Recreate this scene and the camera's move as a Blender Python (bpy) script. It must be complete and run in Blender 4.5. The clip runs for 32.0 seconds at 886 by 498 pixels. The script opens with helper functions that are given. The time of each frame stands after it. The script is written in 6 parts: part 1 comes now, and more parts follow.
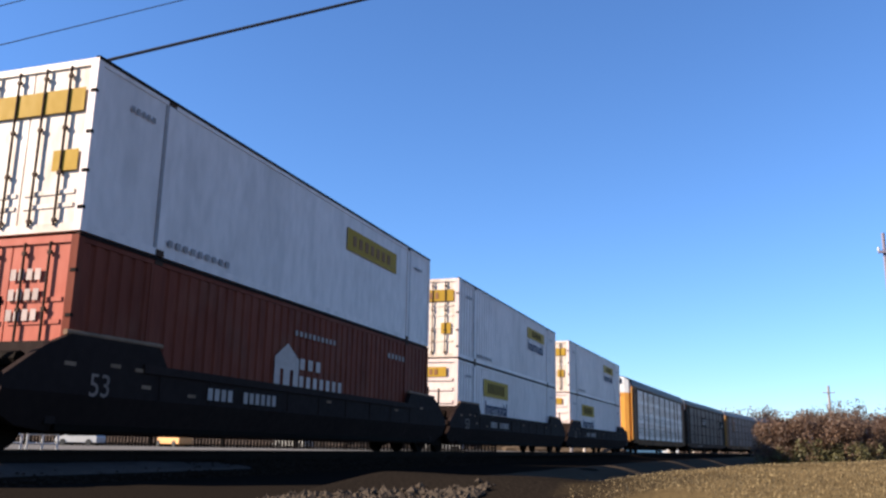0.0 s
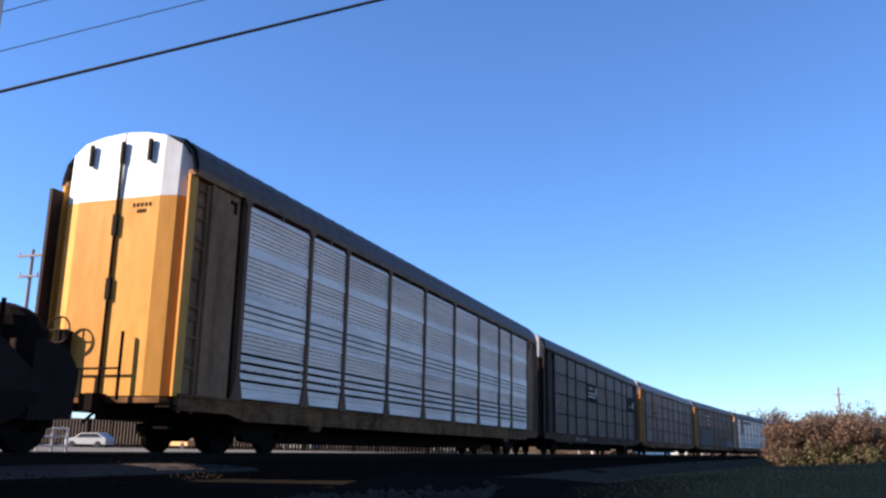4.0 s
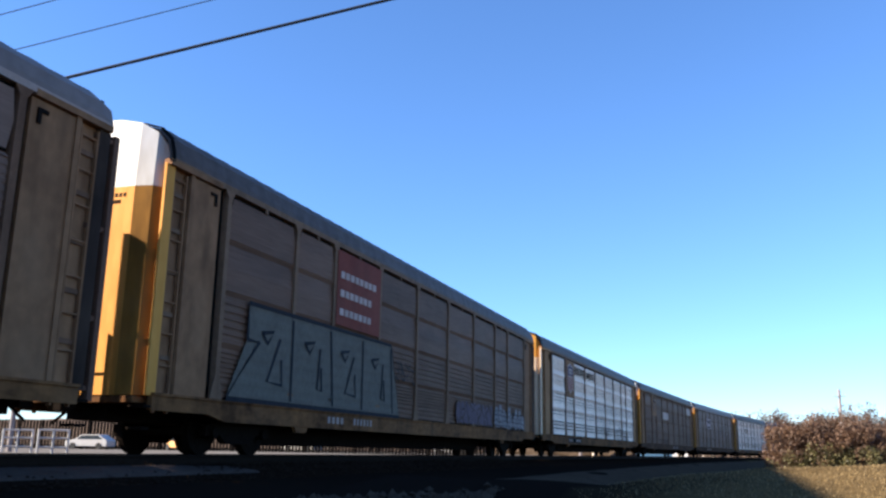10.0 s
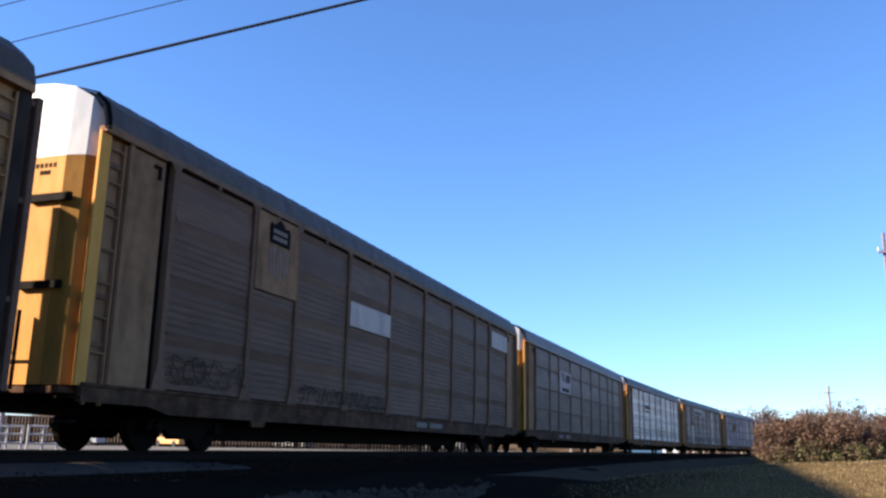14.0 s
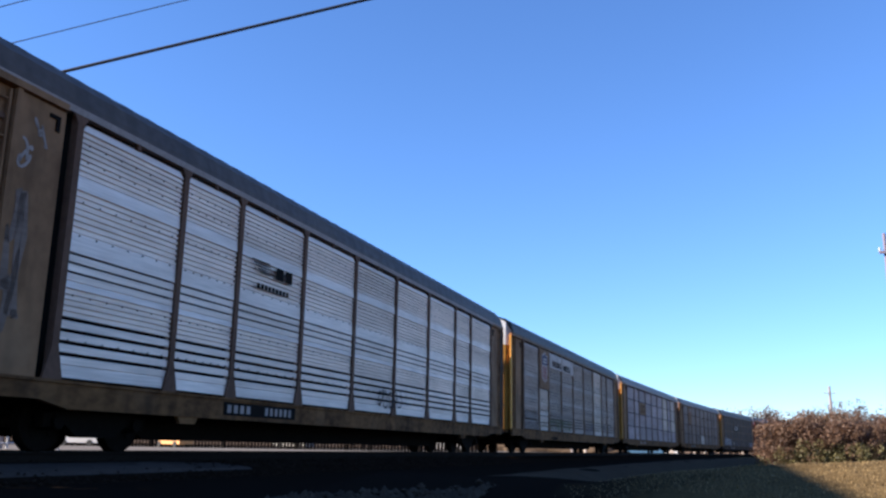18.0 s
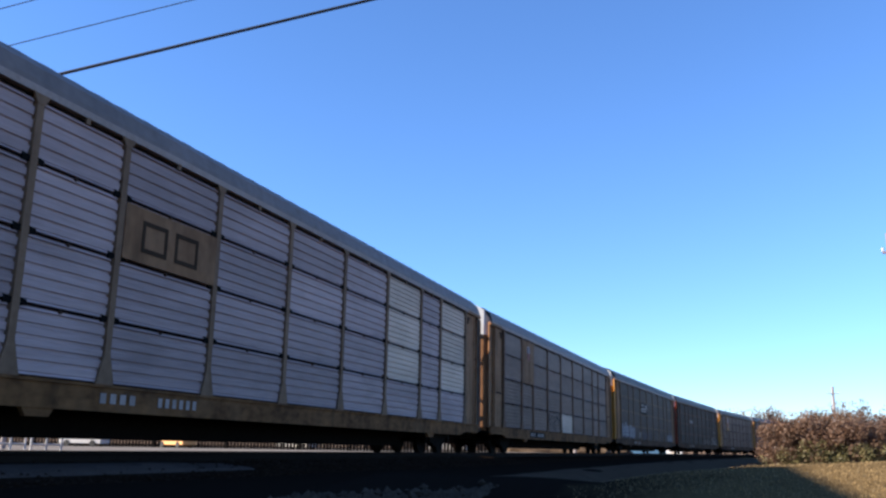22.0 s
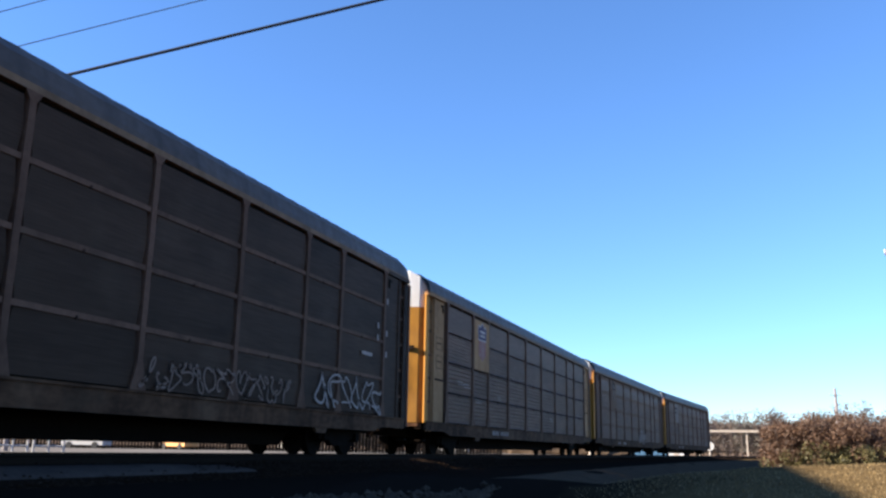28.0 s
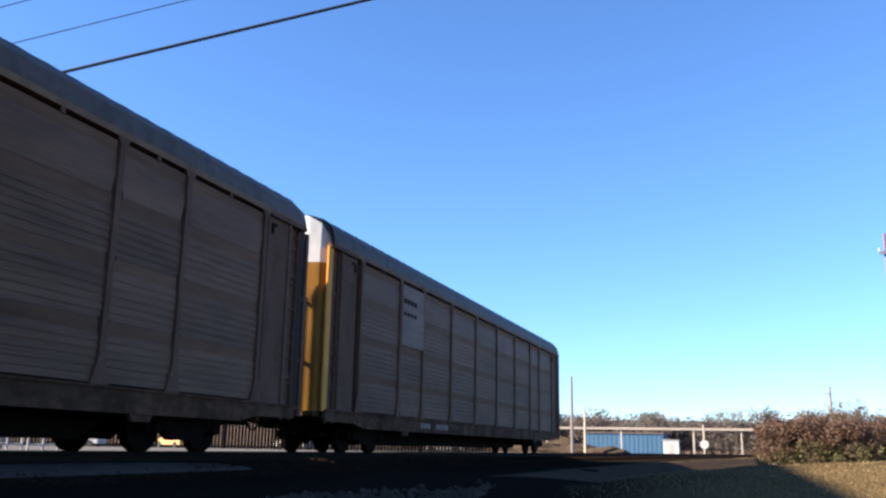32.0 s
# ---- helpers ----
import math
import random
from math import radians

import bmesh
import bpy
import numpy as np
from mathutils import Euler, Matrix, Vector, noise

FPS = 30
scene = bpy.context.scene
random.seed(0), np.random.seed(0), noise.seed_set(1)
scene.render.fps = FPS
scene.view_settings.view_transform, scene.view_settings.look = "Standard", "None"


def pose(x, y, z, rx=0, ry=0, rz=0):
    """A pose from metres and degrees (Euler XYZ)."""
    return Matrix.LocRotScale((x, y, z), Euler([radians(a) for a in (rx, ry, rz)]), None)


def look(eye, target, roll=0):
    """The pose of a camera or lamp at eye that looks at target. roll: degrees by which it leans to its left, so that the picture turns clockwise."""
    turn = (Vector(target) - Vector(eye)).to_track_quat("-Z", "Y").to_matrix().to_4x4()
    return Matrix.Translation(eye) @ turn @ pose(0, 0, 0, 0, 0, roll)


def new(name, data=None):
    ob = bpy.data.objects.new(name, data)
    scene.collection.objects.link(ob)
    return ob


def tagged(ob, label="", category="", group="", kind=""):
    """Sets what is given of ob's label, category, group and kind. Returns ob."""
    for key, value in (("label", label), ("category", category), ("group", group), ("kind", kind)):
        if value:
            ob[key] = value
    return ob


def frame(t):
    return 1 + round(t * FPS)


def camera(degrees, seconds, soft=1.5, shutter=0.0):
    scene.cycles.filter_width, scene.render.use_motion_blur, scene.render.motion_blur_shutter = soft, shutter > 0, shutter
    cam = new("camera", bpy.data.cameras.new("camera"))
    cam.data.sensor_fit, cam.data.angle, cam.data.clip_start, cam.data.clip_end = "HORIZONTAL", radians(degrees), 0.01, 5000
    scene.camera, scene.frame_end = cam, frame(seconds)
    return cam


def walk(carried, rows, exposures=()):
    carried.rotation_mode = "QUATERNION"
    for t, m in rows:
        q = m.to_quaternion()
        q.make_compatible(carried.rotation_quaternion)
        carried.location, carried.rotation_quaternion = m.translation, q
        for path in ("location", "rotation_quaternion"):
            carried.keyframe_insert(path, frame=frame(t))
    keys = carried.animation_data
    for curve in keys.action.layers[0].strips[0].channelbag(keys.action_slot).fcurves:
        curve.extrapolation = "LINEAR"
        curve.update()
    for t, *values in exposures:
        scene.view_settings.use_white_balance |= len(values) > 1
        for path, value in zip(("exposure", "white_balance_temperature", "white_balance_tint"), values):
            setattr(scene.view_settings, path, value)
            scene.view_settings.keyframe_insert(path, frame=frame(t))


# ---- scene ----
# The rail tops lie at z = 0. The straight track runs along y; it bends to the right further off.
TRACK_X, BEND_START, BEND = -10.82, 22.6, 0.001423
EYE = (0.0, 0.0, 0.17)
FOCAL = 1530.0          # focal length for a picture 1568 wide

cam = camera(2 * math.degrees(math.atan(784.0 / FOCAL)), 32.0, soft=2.5)


def aim(dx, dy):
    """The tripod's small shakes: how far the picture is pushed to the right and down."""
    yaw = radians(18.75) + dx / FOCAL
    pitch = radians(12.90) + dy / FOCAL
    way = Vector((-math.sin(yaw) * math.cos(pitch), math.cos(yaw) * math.cos(pitch), math.sin(pitch)))
    return look(EYE, Vector(EYE) + way * 10, 1.04)


walk(cam, [
    (0, aim(0.0, 0.0)), (0.5, aim(9.2, 4.6)), (1, aim(3.0, 0.0)), (1.5, aim(0.0, 0.0)), (2, aim(10.7, 6.1)), (2.5, aim(1.5, 0.0)),
    (3, aim(9.2, 3.1)), (3.5, aim(0.0, 0.0)), (4, aim(13.8, 3.1)), (4.5, aim(7.6, 0.0)), (6.5, aim(3.0, 1.5)), (7, aim(1.5, 0.0)),
    (7.5, aim(0.0, 0.0)), (8, aim(19.9, 1.6)), (8.5, aim(4.6, 0.0)), (9, aim(1.5, 0.0)), (9.5, aim(7.6, 1.6)), (10, aim(15.3, 6.1)),
    (10.5, aim(0.0, 1.5)), (11, aim(0.0, 1.5)), (11.5, aim(1.5, 4.6)), (12, aim(0.0, 0.8)), (12.5, aim(0.0, 0.0)), (13, aim(0.0, 0.0)),
    (13.5, aim(0.0, 0.0)), (14, aim(0.0, 0.0)), (14.5, aim(3.0, 1.5)), (16.5, aim(3.0, 1.5)), (17, aim(3.0, 1.5)), (17.5, aim(7.6, 4.6)),
    (18, aim(1.5, 0.8)), (18.5, aim(4.6, 1.5)), (19, aim(0.0, 0.0)), (19.5, aim(10.7, 1.5)), (20, aim(0.0, 0.0)), (20.5, aim(0.0, 0.0)),
    (21, aim(0.0, 0.0)), (21.5, aim(0.0, 0.0)), (22, aim(6.1, 1.5)), (22.5, aim(13.8, 6.1)), (23, aim(1.5, 1.5)), (23.5, aim(4.6, 1.6)),
    (24, aim(6.1, 1.6)), (24.5, aim(3.0, 1.6)), (25, aim(3.1, 4.6)), (25.5, aim(9.2, 4.6)), (26, aim(0.0, 0.0)), (26.5, aim(-0.8, 0.0)),
    (28.5, aim(11.5, 6.1)), (29, aim(1.5, 7.7)), (29.5, aim(1.5, 1.6)), (30, aim(-1.5, 0.0)), (30.5, aim(9.2, 6.1)), (31, aim(1.5, 1.6)),
    (31.5, aim(0.0, 1.5)), (32, aim(1.5, 1.5)),
], exposures=[(0, 1.45, 6440, 14), (4.4, 1.52, 6350, 17), (6.5, 1.80, 6600, 14), (9, 1.86, 6600, 13), (13, 1.63, 6330, 16), (14.2, 1.76, 6520, 15), (16.6, 1.77, 6480, 14), (18, 1.65, 6330, 17),
             (20, 1.70, 6340, 17), (23, 1.77, 6480, 14), (27, 1.84, 6560, 13), (32, 1.83, 6520, 14)])

# ---- daylight ----
TO_SUN = Vector((-1.0, -0.52, 0.567)).normalized()
world = bpy.data.worlds.new("sky")
scene.world = world
world.use_nodes = True
wn = world.node_tree.nodes
sky = wn.new("ShaderNodeTexSky")
sky.sky_type = 'NISHITA'
sky.sun_disc = False
sky.sun_elevation = math.asin(TO_SUN.z)
sky.sun_rotation = math.atan2(TO_SUN.x, TO_SUN.y)
sky.air_density, sky.dust_density, sky.ozone_density = 1.0, 0.0, 9.0
wn["Background"].inputs[1].default_value = 0.082
world.node_tree.links.new(sky.outputs[0], wn["Background"].inputs[0])
sun = new("sun", bpy.data.lights.new("sun", 'SUN'))
sun.data.energy, sun.data.angle, sun.data.color = 5.0, radians(0.55), (1.0, 0.9, 0.74)
sun.matrix_world = look(TO_SUN * 200, (0, 0, 0))


# ---- materials ----
def shade(name, colour, dark=None, rough=0.6, metal=0.0, fine=9.0, coarse=0.8, streak=1.0, grain=None, bump=0.15, spread=0.1, amount=0.6, spec=0.4, drip=0.0):
    """A weathered surface: a base colour and a dirt colour, mixed by a coarse and a fine noise, and fine relief."""
    m = bpy.data.materials.new(name)
    m.use_nodes = True
    nt = m.node_tree
    n, ln = nt.nodes, nt.links
    b = n["Principled BSDF"]
    b.inputs["Metallic"].default_value = metal
    b.inputs["Specular IOR Level"].default_value = spec
    co = n.new("ShaderNodeTexCoord")
    info = n.new("ShaderNodeObjectInfo")
    mp = n.new("ShaderNodeMapping")
    mp.inputs["Scale"].default_value = grain or (1, 1, streak)
    add = n.new("ShaderNodeVectorMath")
    add.operation = 'MULTIPLY_ADD'
    comb = n.new("ShaderNodeCombineXYZ")
    for k in range(3):
        ln.new(info.outputs["Random"], comb.inputs[k])
    ln.new(comb.outputs[0], add.inputs[0])
    add.inputs[1].default_value = (37, 53, 71)
    ln.new(co.outputs["Object"], add.inputs[2])
    ln.new(add.outputs[0], mp.inputs[0])
    n1, n2 = n.new("ShaderNodeTexNoise"), n.new("ShaderNodeTexNoise")
    n1.inputs["Scale"].default_value, n1.inputs["Detail"].default_value = coarse, 5
    n2.inputs["Scale"].default_value, n2.inputs["Detail"].default_value = fine, 6
    ln.new(mp.outputs[0], n1.inputs["Vector"])
    ln.new(mp.outputs[0], n2.inputs["Vector"])
    mul = n.new("ShaderNodeMath")
    mul.operation = 'ADD'
    ln.new(n1.outputs["Fac"], mul.inputs[0])
    ln.new(n2.outputs["Fac"], mul.inputs[1])
    ramp = n.new("ShaderNodeMapRange")
    ramp.inputs["From Min"].default_value, ramp.inputs["From Max"].default_value = 0.72, 1.35
    ramp.inputs["To Max"].default_value = amount
    ln.new(mul.outputs[0], ramp.inputs["Value"])
    mix = n.new("ShaderNodeMix")
    mix.data_type = 'RGBA'
    dark = dark or tuple(c * 0.45 for c in colour)
    mix.inputs["A"].default_value, mix.inputs["B"].default_value = (*colour, 1), (*dark, 1)
    ln.new(ramp.outputs[0], mix.inputs["Factor"])
    hsv = n.new("ShaderNodeHueSaturation")
    val = n.new("ShaderNodeMapRange")
    val.inputs["To Min"].default_value, val.inputs["To Max"].default_value = 1 - spread, 1 + spread
    ln.new(info.outputs["Random"], val.inputs["Value"])
    ln.new(val.outputs[0], hsv.inputs["Value"])
    ln.new(mix.outputs["Result"], hsv.inputs["Color"])
    last = hsv.outputs[0]
    if drip:
        drip = drip * 0.6 if grain and grain[1] < 0.5 else drip
        # grime that has run down, and blotches of dust
        mp3 = n.new("ShaderNodeMapping")
        mp3.inputs["Scale"].default_value = (1, 0.45, 0.9) if grain and grain[1] < 0.5 else (1, 1.5, 0.4)
        ln.new(add.outputs[0], mp3.inputs[0])
        n3, n4 = n.new("ShaderNodeTexNoise"), n.new("ShaderNodeTexNoise")
        n3.inputs["Scale"].default_value, n3.inputs["Detail"].default_value = 1.6, 6
        n4.inputs["Scale"].default_value, n4.inputs["Detail"].default_value = 0.9, 6
        ln.new(mp3.outputs[0], n3.inputs["Vector"])
        ln.new(add.outputs[0], n4.inputs["Vector"])
        for noise, lo, hi, col, amt in ((n3, 0.47, 0.70, tuple(c * 0.5 for c in dark), drip), (n4, 0.52, 0.72, tuple(0.55 * c + 0.45 * k for c, k in zip(colour, (0.20, 0.14, 0.095))), drip * 0.6)):
            mr = n.new("ShaderNodeMapRange")
            mr.inputs["From Min"].default_value, mr.inputs["From Max"].default_value = lo, hi
            mr.inputs["To Max"].default_value = amt
            ln.new(noise.outputs["Fac"], mr.inputs["Value"])
            mx = n.new("ShaderNodeMix")
            mx.data_type = 'RGBA'
            ln.new(mr.outputs[0], mx.inputs["Factor"])
            ln.new(last, mx.inputs["A"])
            mx.inputs["B"].default_value = (*col, 1)
            last = mx.outputs["Result"]
    ln.new(last, b.inputs["Base Color"])
    rr = n.new("ShaderNodeMapRange")
    rr.inputs["To Min"].default_value, rr.inputs["To Max"].default_value = max(rough - 0.12, 0.05), min(rough + 0.15, 1)
    ln.new(n2.outputs["Fac"], rr.inputs["Value"])
    ln.new(rr.outputs[0], b.inputs["Roughness"])
    bp = n.new("ShaderNodeBump")
    bp.inputs["Strength"].default_value, bp.inputs["Distance"].default_value = bump, 0.02
    ln.new(n2.outputs["Fac"], bp.inputs["Height"])
    ln.new(bp.outputs[0], b.inputs["Normal"])
    return m


def leafy(name, a, b_, rough=0.6, glow=0.3):
    """Foliage whose leaves differ one from the next."""
    m = bpy.data.materials.new(name)
    m.use_nodes = True
    n, ln = m.node_tree.nodes, m.node_tree.links
    b = n["Principled BSDF"]
    g = n.new("ShaderNodeNewGeometry")
    ramp = n.new("ShaderNodeValToRGB")
    ramp.color_ramp.elements[0].color, ramp.color_ramp.elements[1].color = (*a, 1), (*b_, 1)
    ln.new(g.outputs["Random Per Island"], ramp.inputs[0])
    ln.new(ramp.outputs[0], b.inputs["Base Color"])
    b.inputs["Roughness"].default_value = rough
    b.inputs["Subsurface Weight"].default_value = 0.0
    if glow:
        tr = n.new("ShaderNodeBsdfTranslucent")
        ln.new(ramp.outputs[0], tr.inputs[0])
        mx = n.new("ShaderNodeMixShader")
        mx.inputs[0].default_value = glow
        ln.new(b.outputs[0], mx.inputs[1])
        ln.new(tr.outputs[0], mx.inputs[2])
        ln.new(mx.outputs[0], n["Material Output"].inputs[0])
    return m


M = {
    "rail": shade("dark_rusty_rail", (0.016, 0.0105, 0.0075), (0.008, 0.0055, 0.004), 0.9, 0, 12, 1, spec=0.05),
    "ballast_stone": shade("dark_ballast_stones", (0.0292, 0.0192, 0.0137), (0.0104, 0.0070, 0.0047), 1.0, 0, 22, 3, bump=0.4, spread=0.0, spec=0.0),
    "ridge": shade("wooded_ridge", (0.13, 0.095, 0.075), (0.07, 0.052, 0.042), 1.0, 0, 0.5, 0.03, bump=0.0, spec=0.0),
    "shoulder": shade("grey_shoulder_gravel", (0.0655, 0.0481, 0.0398), (0.0302, 0.0225, 0.0182), 1.0, 0, 18, 1.5, bump=0.9, spec=0.03),
    "silver": shade("galvanised_panel", (0.8142, 0.6447, 0.5461), (0.3664, 0.2686, 0.2168), 0.55, 0.45, 12, 0.8, grain=(1, 0.10, 3.0), spread=0.10, spec=0.25, drip=0.3),
    "white_panel": shade("pale_panel", (0.8976, 0.7370, 0.6220), (0.5100, 0.3961, 0.3192), 0.55, 0.35, 12, 0.8, grain=(1, 0.10, 3.0), spread=0.08, spec=0.25, drip=0.3),
    "grey_panel": shade("dull_grey_panel", (0.2308, 0.1393, 0.1035), (0.0963, 0.0569, 0.0421), 0.55, 0, 12, 0.8, grain=(1, 0.12, 3.0), spread=0.12, spec=0.1, drip=0.45),
    "mid_panel": shade("weathered_panel", (0.2312, 0.1496, 0.1143), (0.0797, 0.0509, 0.0383), 0.55, 0.05, 12, 0.8, grain=(1, 0.12, 3.0), spread=0.08, spec=0.1, drip=0.5),
    "worn_silver": shade("worn_silver_panel", (0.3973, 0.2787, 0.2232), (0.1324, 0.0871, 0.0661), 0.55, 0.1, 12, 0.8, grain=(1, 0.10, 3.0), spread=0.14, spec=0.15, drip=0.6),
    "slate_panel": shade("slate_brown_panel", (0.1686, 0.1019, 0.0703), (0.0697, 0.0419, 0.0286), 0.55, 0, 12, 0.8, grain=(1, 0.12, 3.0), spread=0.12, spec=0.1, drip=0.6),
    "brown_panel": shade("dusty_brown_panel", (0.1709, 0.0890, 0.0555), (0.0541, 0.0286, 0.0183), 0.55, 0, 12, 0.8, grain=(1, 0.12, 3.0), spread=0.1, spec=0.1, drip=0.5),
    "umber_panel": shade("umber_panel", (0.0629, 0.0348, 0.0221), (0.0223, 0.0126, 0.0084), 0.6, 0, 12, 0.8, grain=(1, 0.12, 3.0), spread=0.1, spec=0.06, drip=0.5),
    "dark_panel": shade("dark_brown_panel", (0.0776, 0.0403, 0.0268), (0.0305, 0.0164, 0.0120), 0.55, 0, 12, 0.8, grain=(1, 0.12, 3.0), spread=0.1, spec=0.06, drip=0.6),
    "lilac_panel": shade("chalky_panel", (0.4069, 0.2909, 0.2763), (0.1841, 0.1272, 0.1178), 0.55, 0.05, 12, 0.8, grain=(1, 0.12, 3.0), spread=0.15, spec=0.12, drip=0.4),
    "pale_patch": shade("pale_patch_panel", (0.6182, 0.4565, 0.3548), (0.3463, 0.2467, 0.1892), 0.55, 0.05, 12, 0.8, grain=(1, 0.12, 3.0), spread=0.1, spec=0.15, drip=0.4),
    "yellow": shade("faded_yellow_paint", (0.64, 0.285, 0.055), (0.42, 0.175, 0.034), 0.6, 0, 7, 0.6, grain=(1, 1, 0.25), amount=0.7, spec=0.1),
    # the door yellow darkened for shade on the slanted wings, with grime over it
    "yellow_grimy": shade("shaded_grimy_yellow_paint", (0.3808, 0.1770, 0.0330), (0.1792, 0.0874, 0.0242), 0.65, 0, 7, 0.6, grain=(1, 1, 0.25), amount=0.8, spec=0.05, drip=0.5),
    "tan": shade("tan_paint", (0.2958, 0.1509, 0.0765), (0.1511, 0.0755, 0.0413), 0.6, 0, 5, 0.7, amount=0.7, spec=0.03, drip=0.6),
    "buff": shade("buff_paint", (0.4080, 0.2185, 0.1026), (0.2346, 0.1209, 0.0570), 0.65, 0, 6, 0.7, amount=0.7, spec=0.05, drip=0.4),
    "cream": shade("cream_end_paint", (0.74, 0.55, 0.38), (0.5, 0.35, 0.22), 0.6, 0, 7, 0.6, grain=(1, 1, 0.3), amount=0.6, spec=0.1),
    "red_end": shade("rust_red_paint", (0.255, 0.0525, 0.0263), (0.12, 0.0338, 0.021), 0.6, 0, 10, 0.9, 0.3, drip=0.4, spec=0.03),
    "brown_end": shade("brown_paint", (0.046, 0.029, 0.022), (0.02, 0.013, 0.010), 0.6, 0, 10, 0.9, 0.3, drip=0.5, spec=0.03),
    "white_end": shade("white_end_paint", (0.5984, 0.5910, 0.5827), (0.3740, 0.3441, 0.3067), 0.5, 0, 8, 0.9, 0.3, amount=0.5, drip=0.3),
    "sill": shade("grimy_yellow_sill", (0.2303, 0.1049, 0.0420), (0.0473, 0.0232, 0.0135), 0.7, 0, 8, 1.1, grain=(1, 0.5, 1), amount=0.9, spec=0.03, drip=0.5),
    "sill_brown": shade("grimy_brown_sill", (0.1224, 0.0614, 0.0348), (0.0367, 0.0196, 0.0127), 0.7, 0, 8, 1.1, grain=(1, 0.5, 1), amount=1.0, spec=0.03, drip=0.6),
    "roof": shade("roof_sheet", (0.098, 0.074, 0.064), (0.05, 0.038, 0.034), 0.5, 0.0, 6, 0.5, spec=0.12, drip=0.4),
    "roof_pale": shade("pale_roof_sheet", (0.190, 0.150, 0.135), (0.11, 0.089, 0.082), 0.5, 0.0, 6, 0.5, spec=0.15, drip=0.2),
    "post": shade("post_paint", (0.1829, 0.0980, 0.0594), (0.0826, 0.0450, 0.0306), 0.6, 0, 10, 0.9, spec=0.03, drip=0.4),
    "post_grey": shade("grey_post_paint", (0.2142, 0.1270, 0.0792), (0.1038, 0.0609, 0.0387), 0.6, 0, 10, 0.9, spec=0.03, drip=0.4),
    "post_brown": shade("brown_post_paint", (0.1510, 0.0800, 0.0540), (0.0637, 0.0350, 0.0243), 0.6, 0, 10, 0.9, spec=0.03, drip=0.4),
    "post_dark": shade("dark_post_paint", (0.0616, 0.033, 0.022), (0.0308, 0.0176, 0.012), 0.6, 0, 10, 0.9, spec=0.03),
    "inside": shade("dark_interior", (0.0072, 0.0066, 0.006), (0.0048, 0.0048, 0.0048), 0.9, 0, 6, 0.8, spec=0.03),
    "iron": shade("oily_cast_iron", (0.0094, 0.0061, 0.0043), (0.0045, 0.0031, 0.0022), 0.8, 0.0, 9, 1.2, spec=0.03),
    "steel": shade("worn_rail_steel", (0.05, 0.045, 0.04), (0.025, 0.02, 0.018), 0.7, 0.3, 12, 1, 1, spec=0.1),
    "rust": shade("rusty_steel", (0.055, 0.034, 0.022), (0.028, 0.018, 0.013), 0.9, 0.0, 12, 1, 1, spec=0.03),
    "navy": shade("dark_navy_well_paint", (0.0246, 0.0150, 0.0126), (0.0129, 0.0077, 0.0066), 0.7, 0.0, 7, 0.5, spec=0.03),
    "box_white": shade("white_container_paint", (0.6955, 0.5573, 0.5090), (0.4140, 0.3328, 0.2985), 0.45, 0, 8, 0.5, grain=(1, 0.6, 0.25), spread=0.03, amount=0.5, spec=0.2, drip=0.2),
    "white_door": shade("stained_white_door_paint", (0.70, 0.60, 0.52), (0.36, 0.22, 0.13), 0.5, 0, 6, 0.6, grain=(1, 1, 0.3), spread=0.03, amount=0.6, spec=0.2, drip=0.35),
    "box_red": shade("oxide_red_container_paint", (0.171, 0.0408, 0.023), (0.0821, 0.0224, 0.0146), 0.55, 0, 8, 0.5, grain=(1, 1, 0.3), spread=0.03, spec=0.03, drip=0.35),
    # the side's red again, brightened to hold the sunlight on the doors
    "red_door": shade("sunlit_red_door_paint", (0.425, 0.1105, 0.068), (0.306, 0.068, 0.0425), 0.6, 0, 8, 0.7, grain=(1, 1, 0.3), spread=0.03, spec=0.1, drip=0.2),
    "yard_gravel": shade("pale_yard_gravel", (0.15, 0.138, 0.128), (0.075, 0.069, 0.064), 1.0, 0, 18, 0.3, bump=0.9, spec=0.0),
    "label_yellow": shade("yellow_label", (0.37, 0.222, 0.032), (0.26, 0.155, 0.028), 0.5, 0, 9, 1, 0.5, amount=0.4, spec=0.03),
    "label_blue": shade("blue_lettering", (0.025, 0.04, 0.085), None, 0.5, 0, 9, 1, 1, amount=0.3, spec=0.03),
    "black": shade("black_marking", (0.012, 0.0085, 0.007), (0.006, 0.0043, 0.0035), 0.7, 0, 9, 1, 1, amount=0.3, spec=0.03),
    "mark": shade("white_marking", (0.364, 0.286, 0.252), (0.195, 0.1485, 0.126), 0.6, 0, 14, 1.5, 1, amount=0.6, spec=0.03),
    "plate_white": shade("white_plate", (0.48, 0.3612, 0.3116), (0.3168, 0.2268, 0.1927), 0.5, 0, 9, 1, 1, amount=0.5, spec=0.1, drip=0.4),
    "ochre": shade("ochre_plate", (0.2640, 0.1302, 0.0648), (0.1584, 0.0773, 0.0432), 0.6, 0, 9, 1, 0.4, amount=0.6, drip=0.4, spec=0.03),
    "shield_blue": shade("shield_blue", (0.055, 0.04, 0.085), (0.0275, 0.02, 0.0425), 0.5, 0, 9, 1, 1, amount=0.3, spec=0.03),
    "shield_red": shade("shield_red", (0.30, 0.08, 0.065), None, 0.5, 0, 9, 1, 1, amount=0.3, spec=0.03),
    "plate_red": shade("faded_red_plate", (0.22, 0.05, 0.034), (0.14, 0.035, 0.025), 0.5, 0, 9, 1, 1, amount=0.4, drip=0.3, spec=0.03),
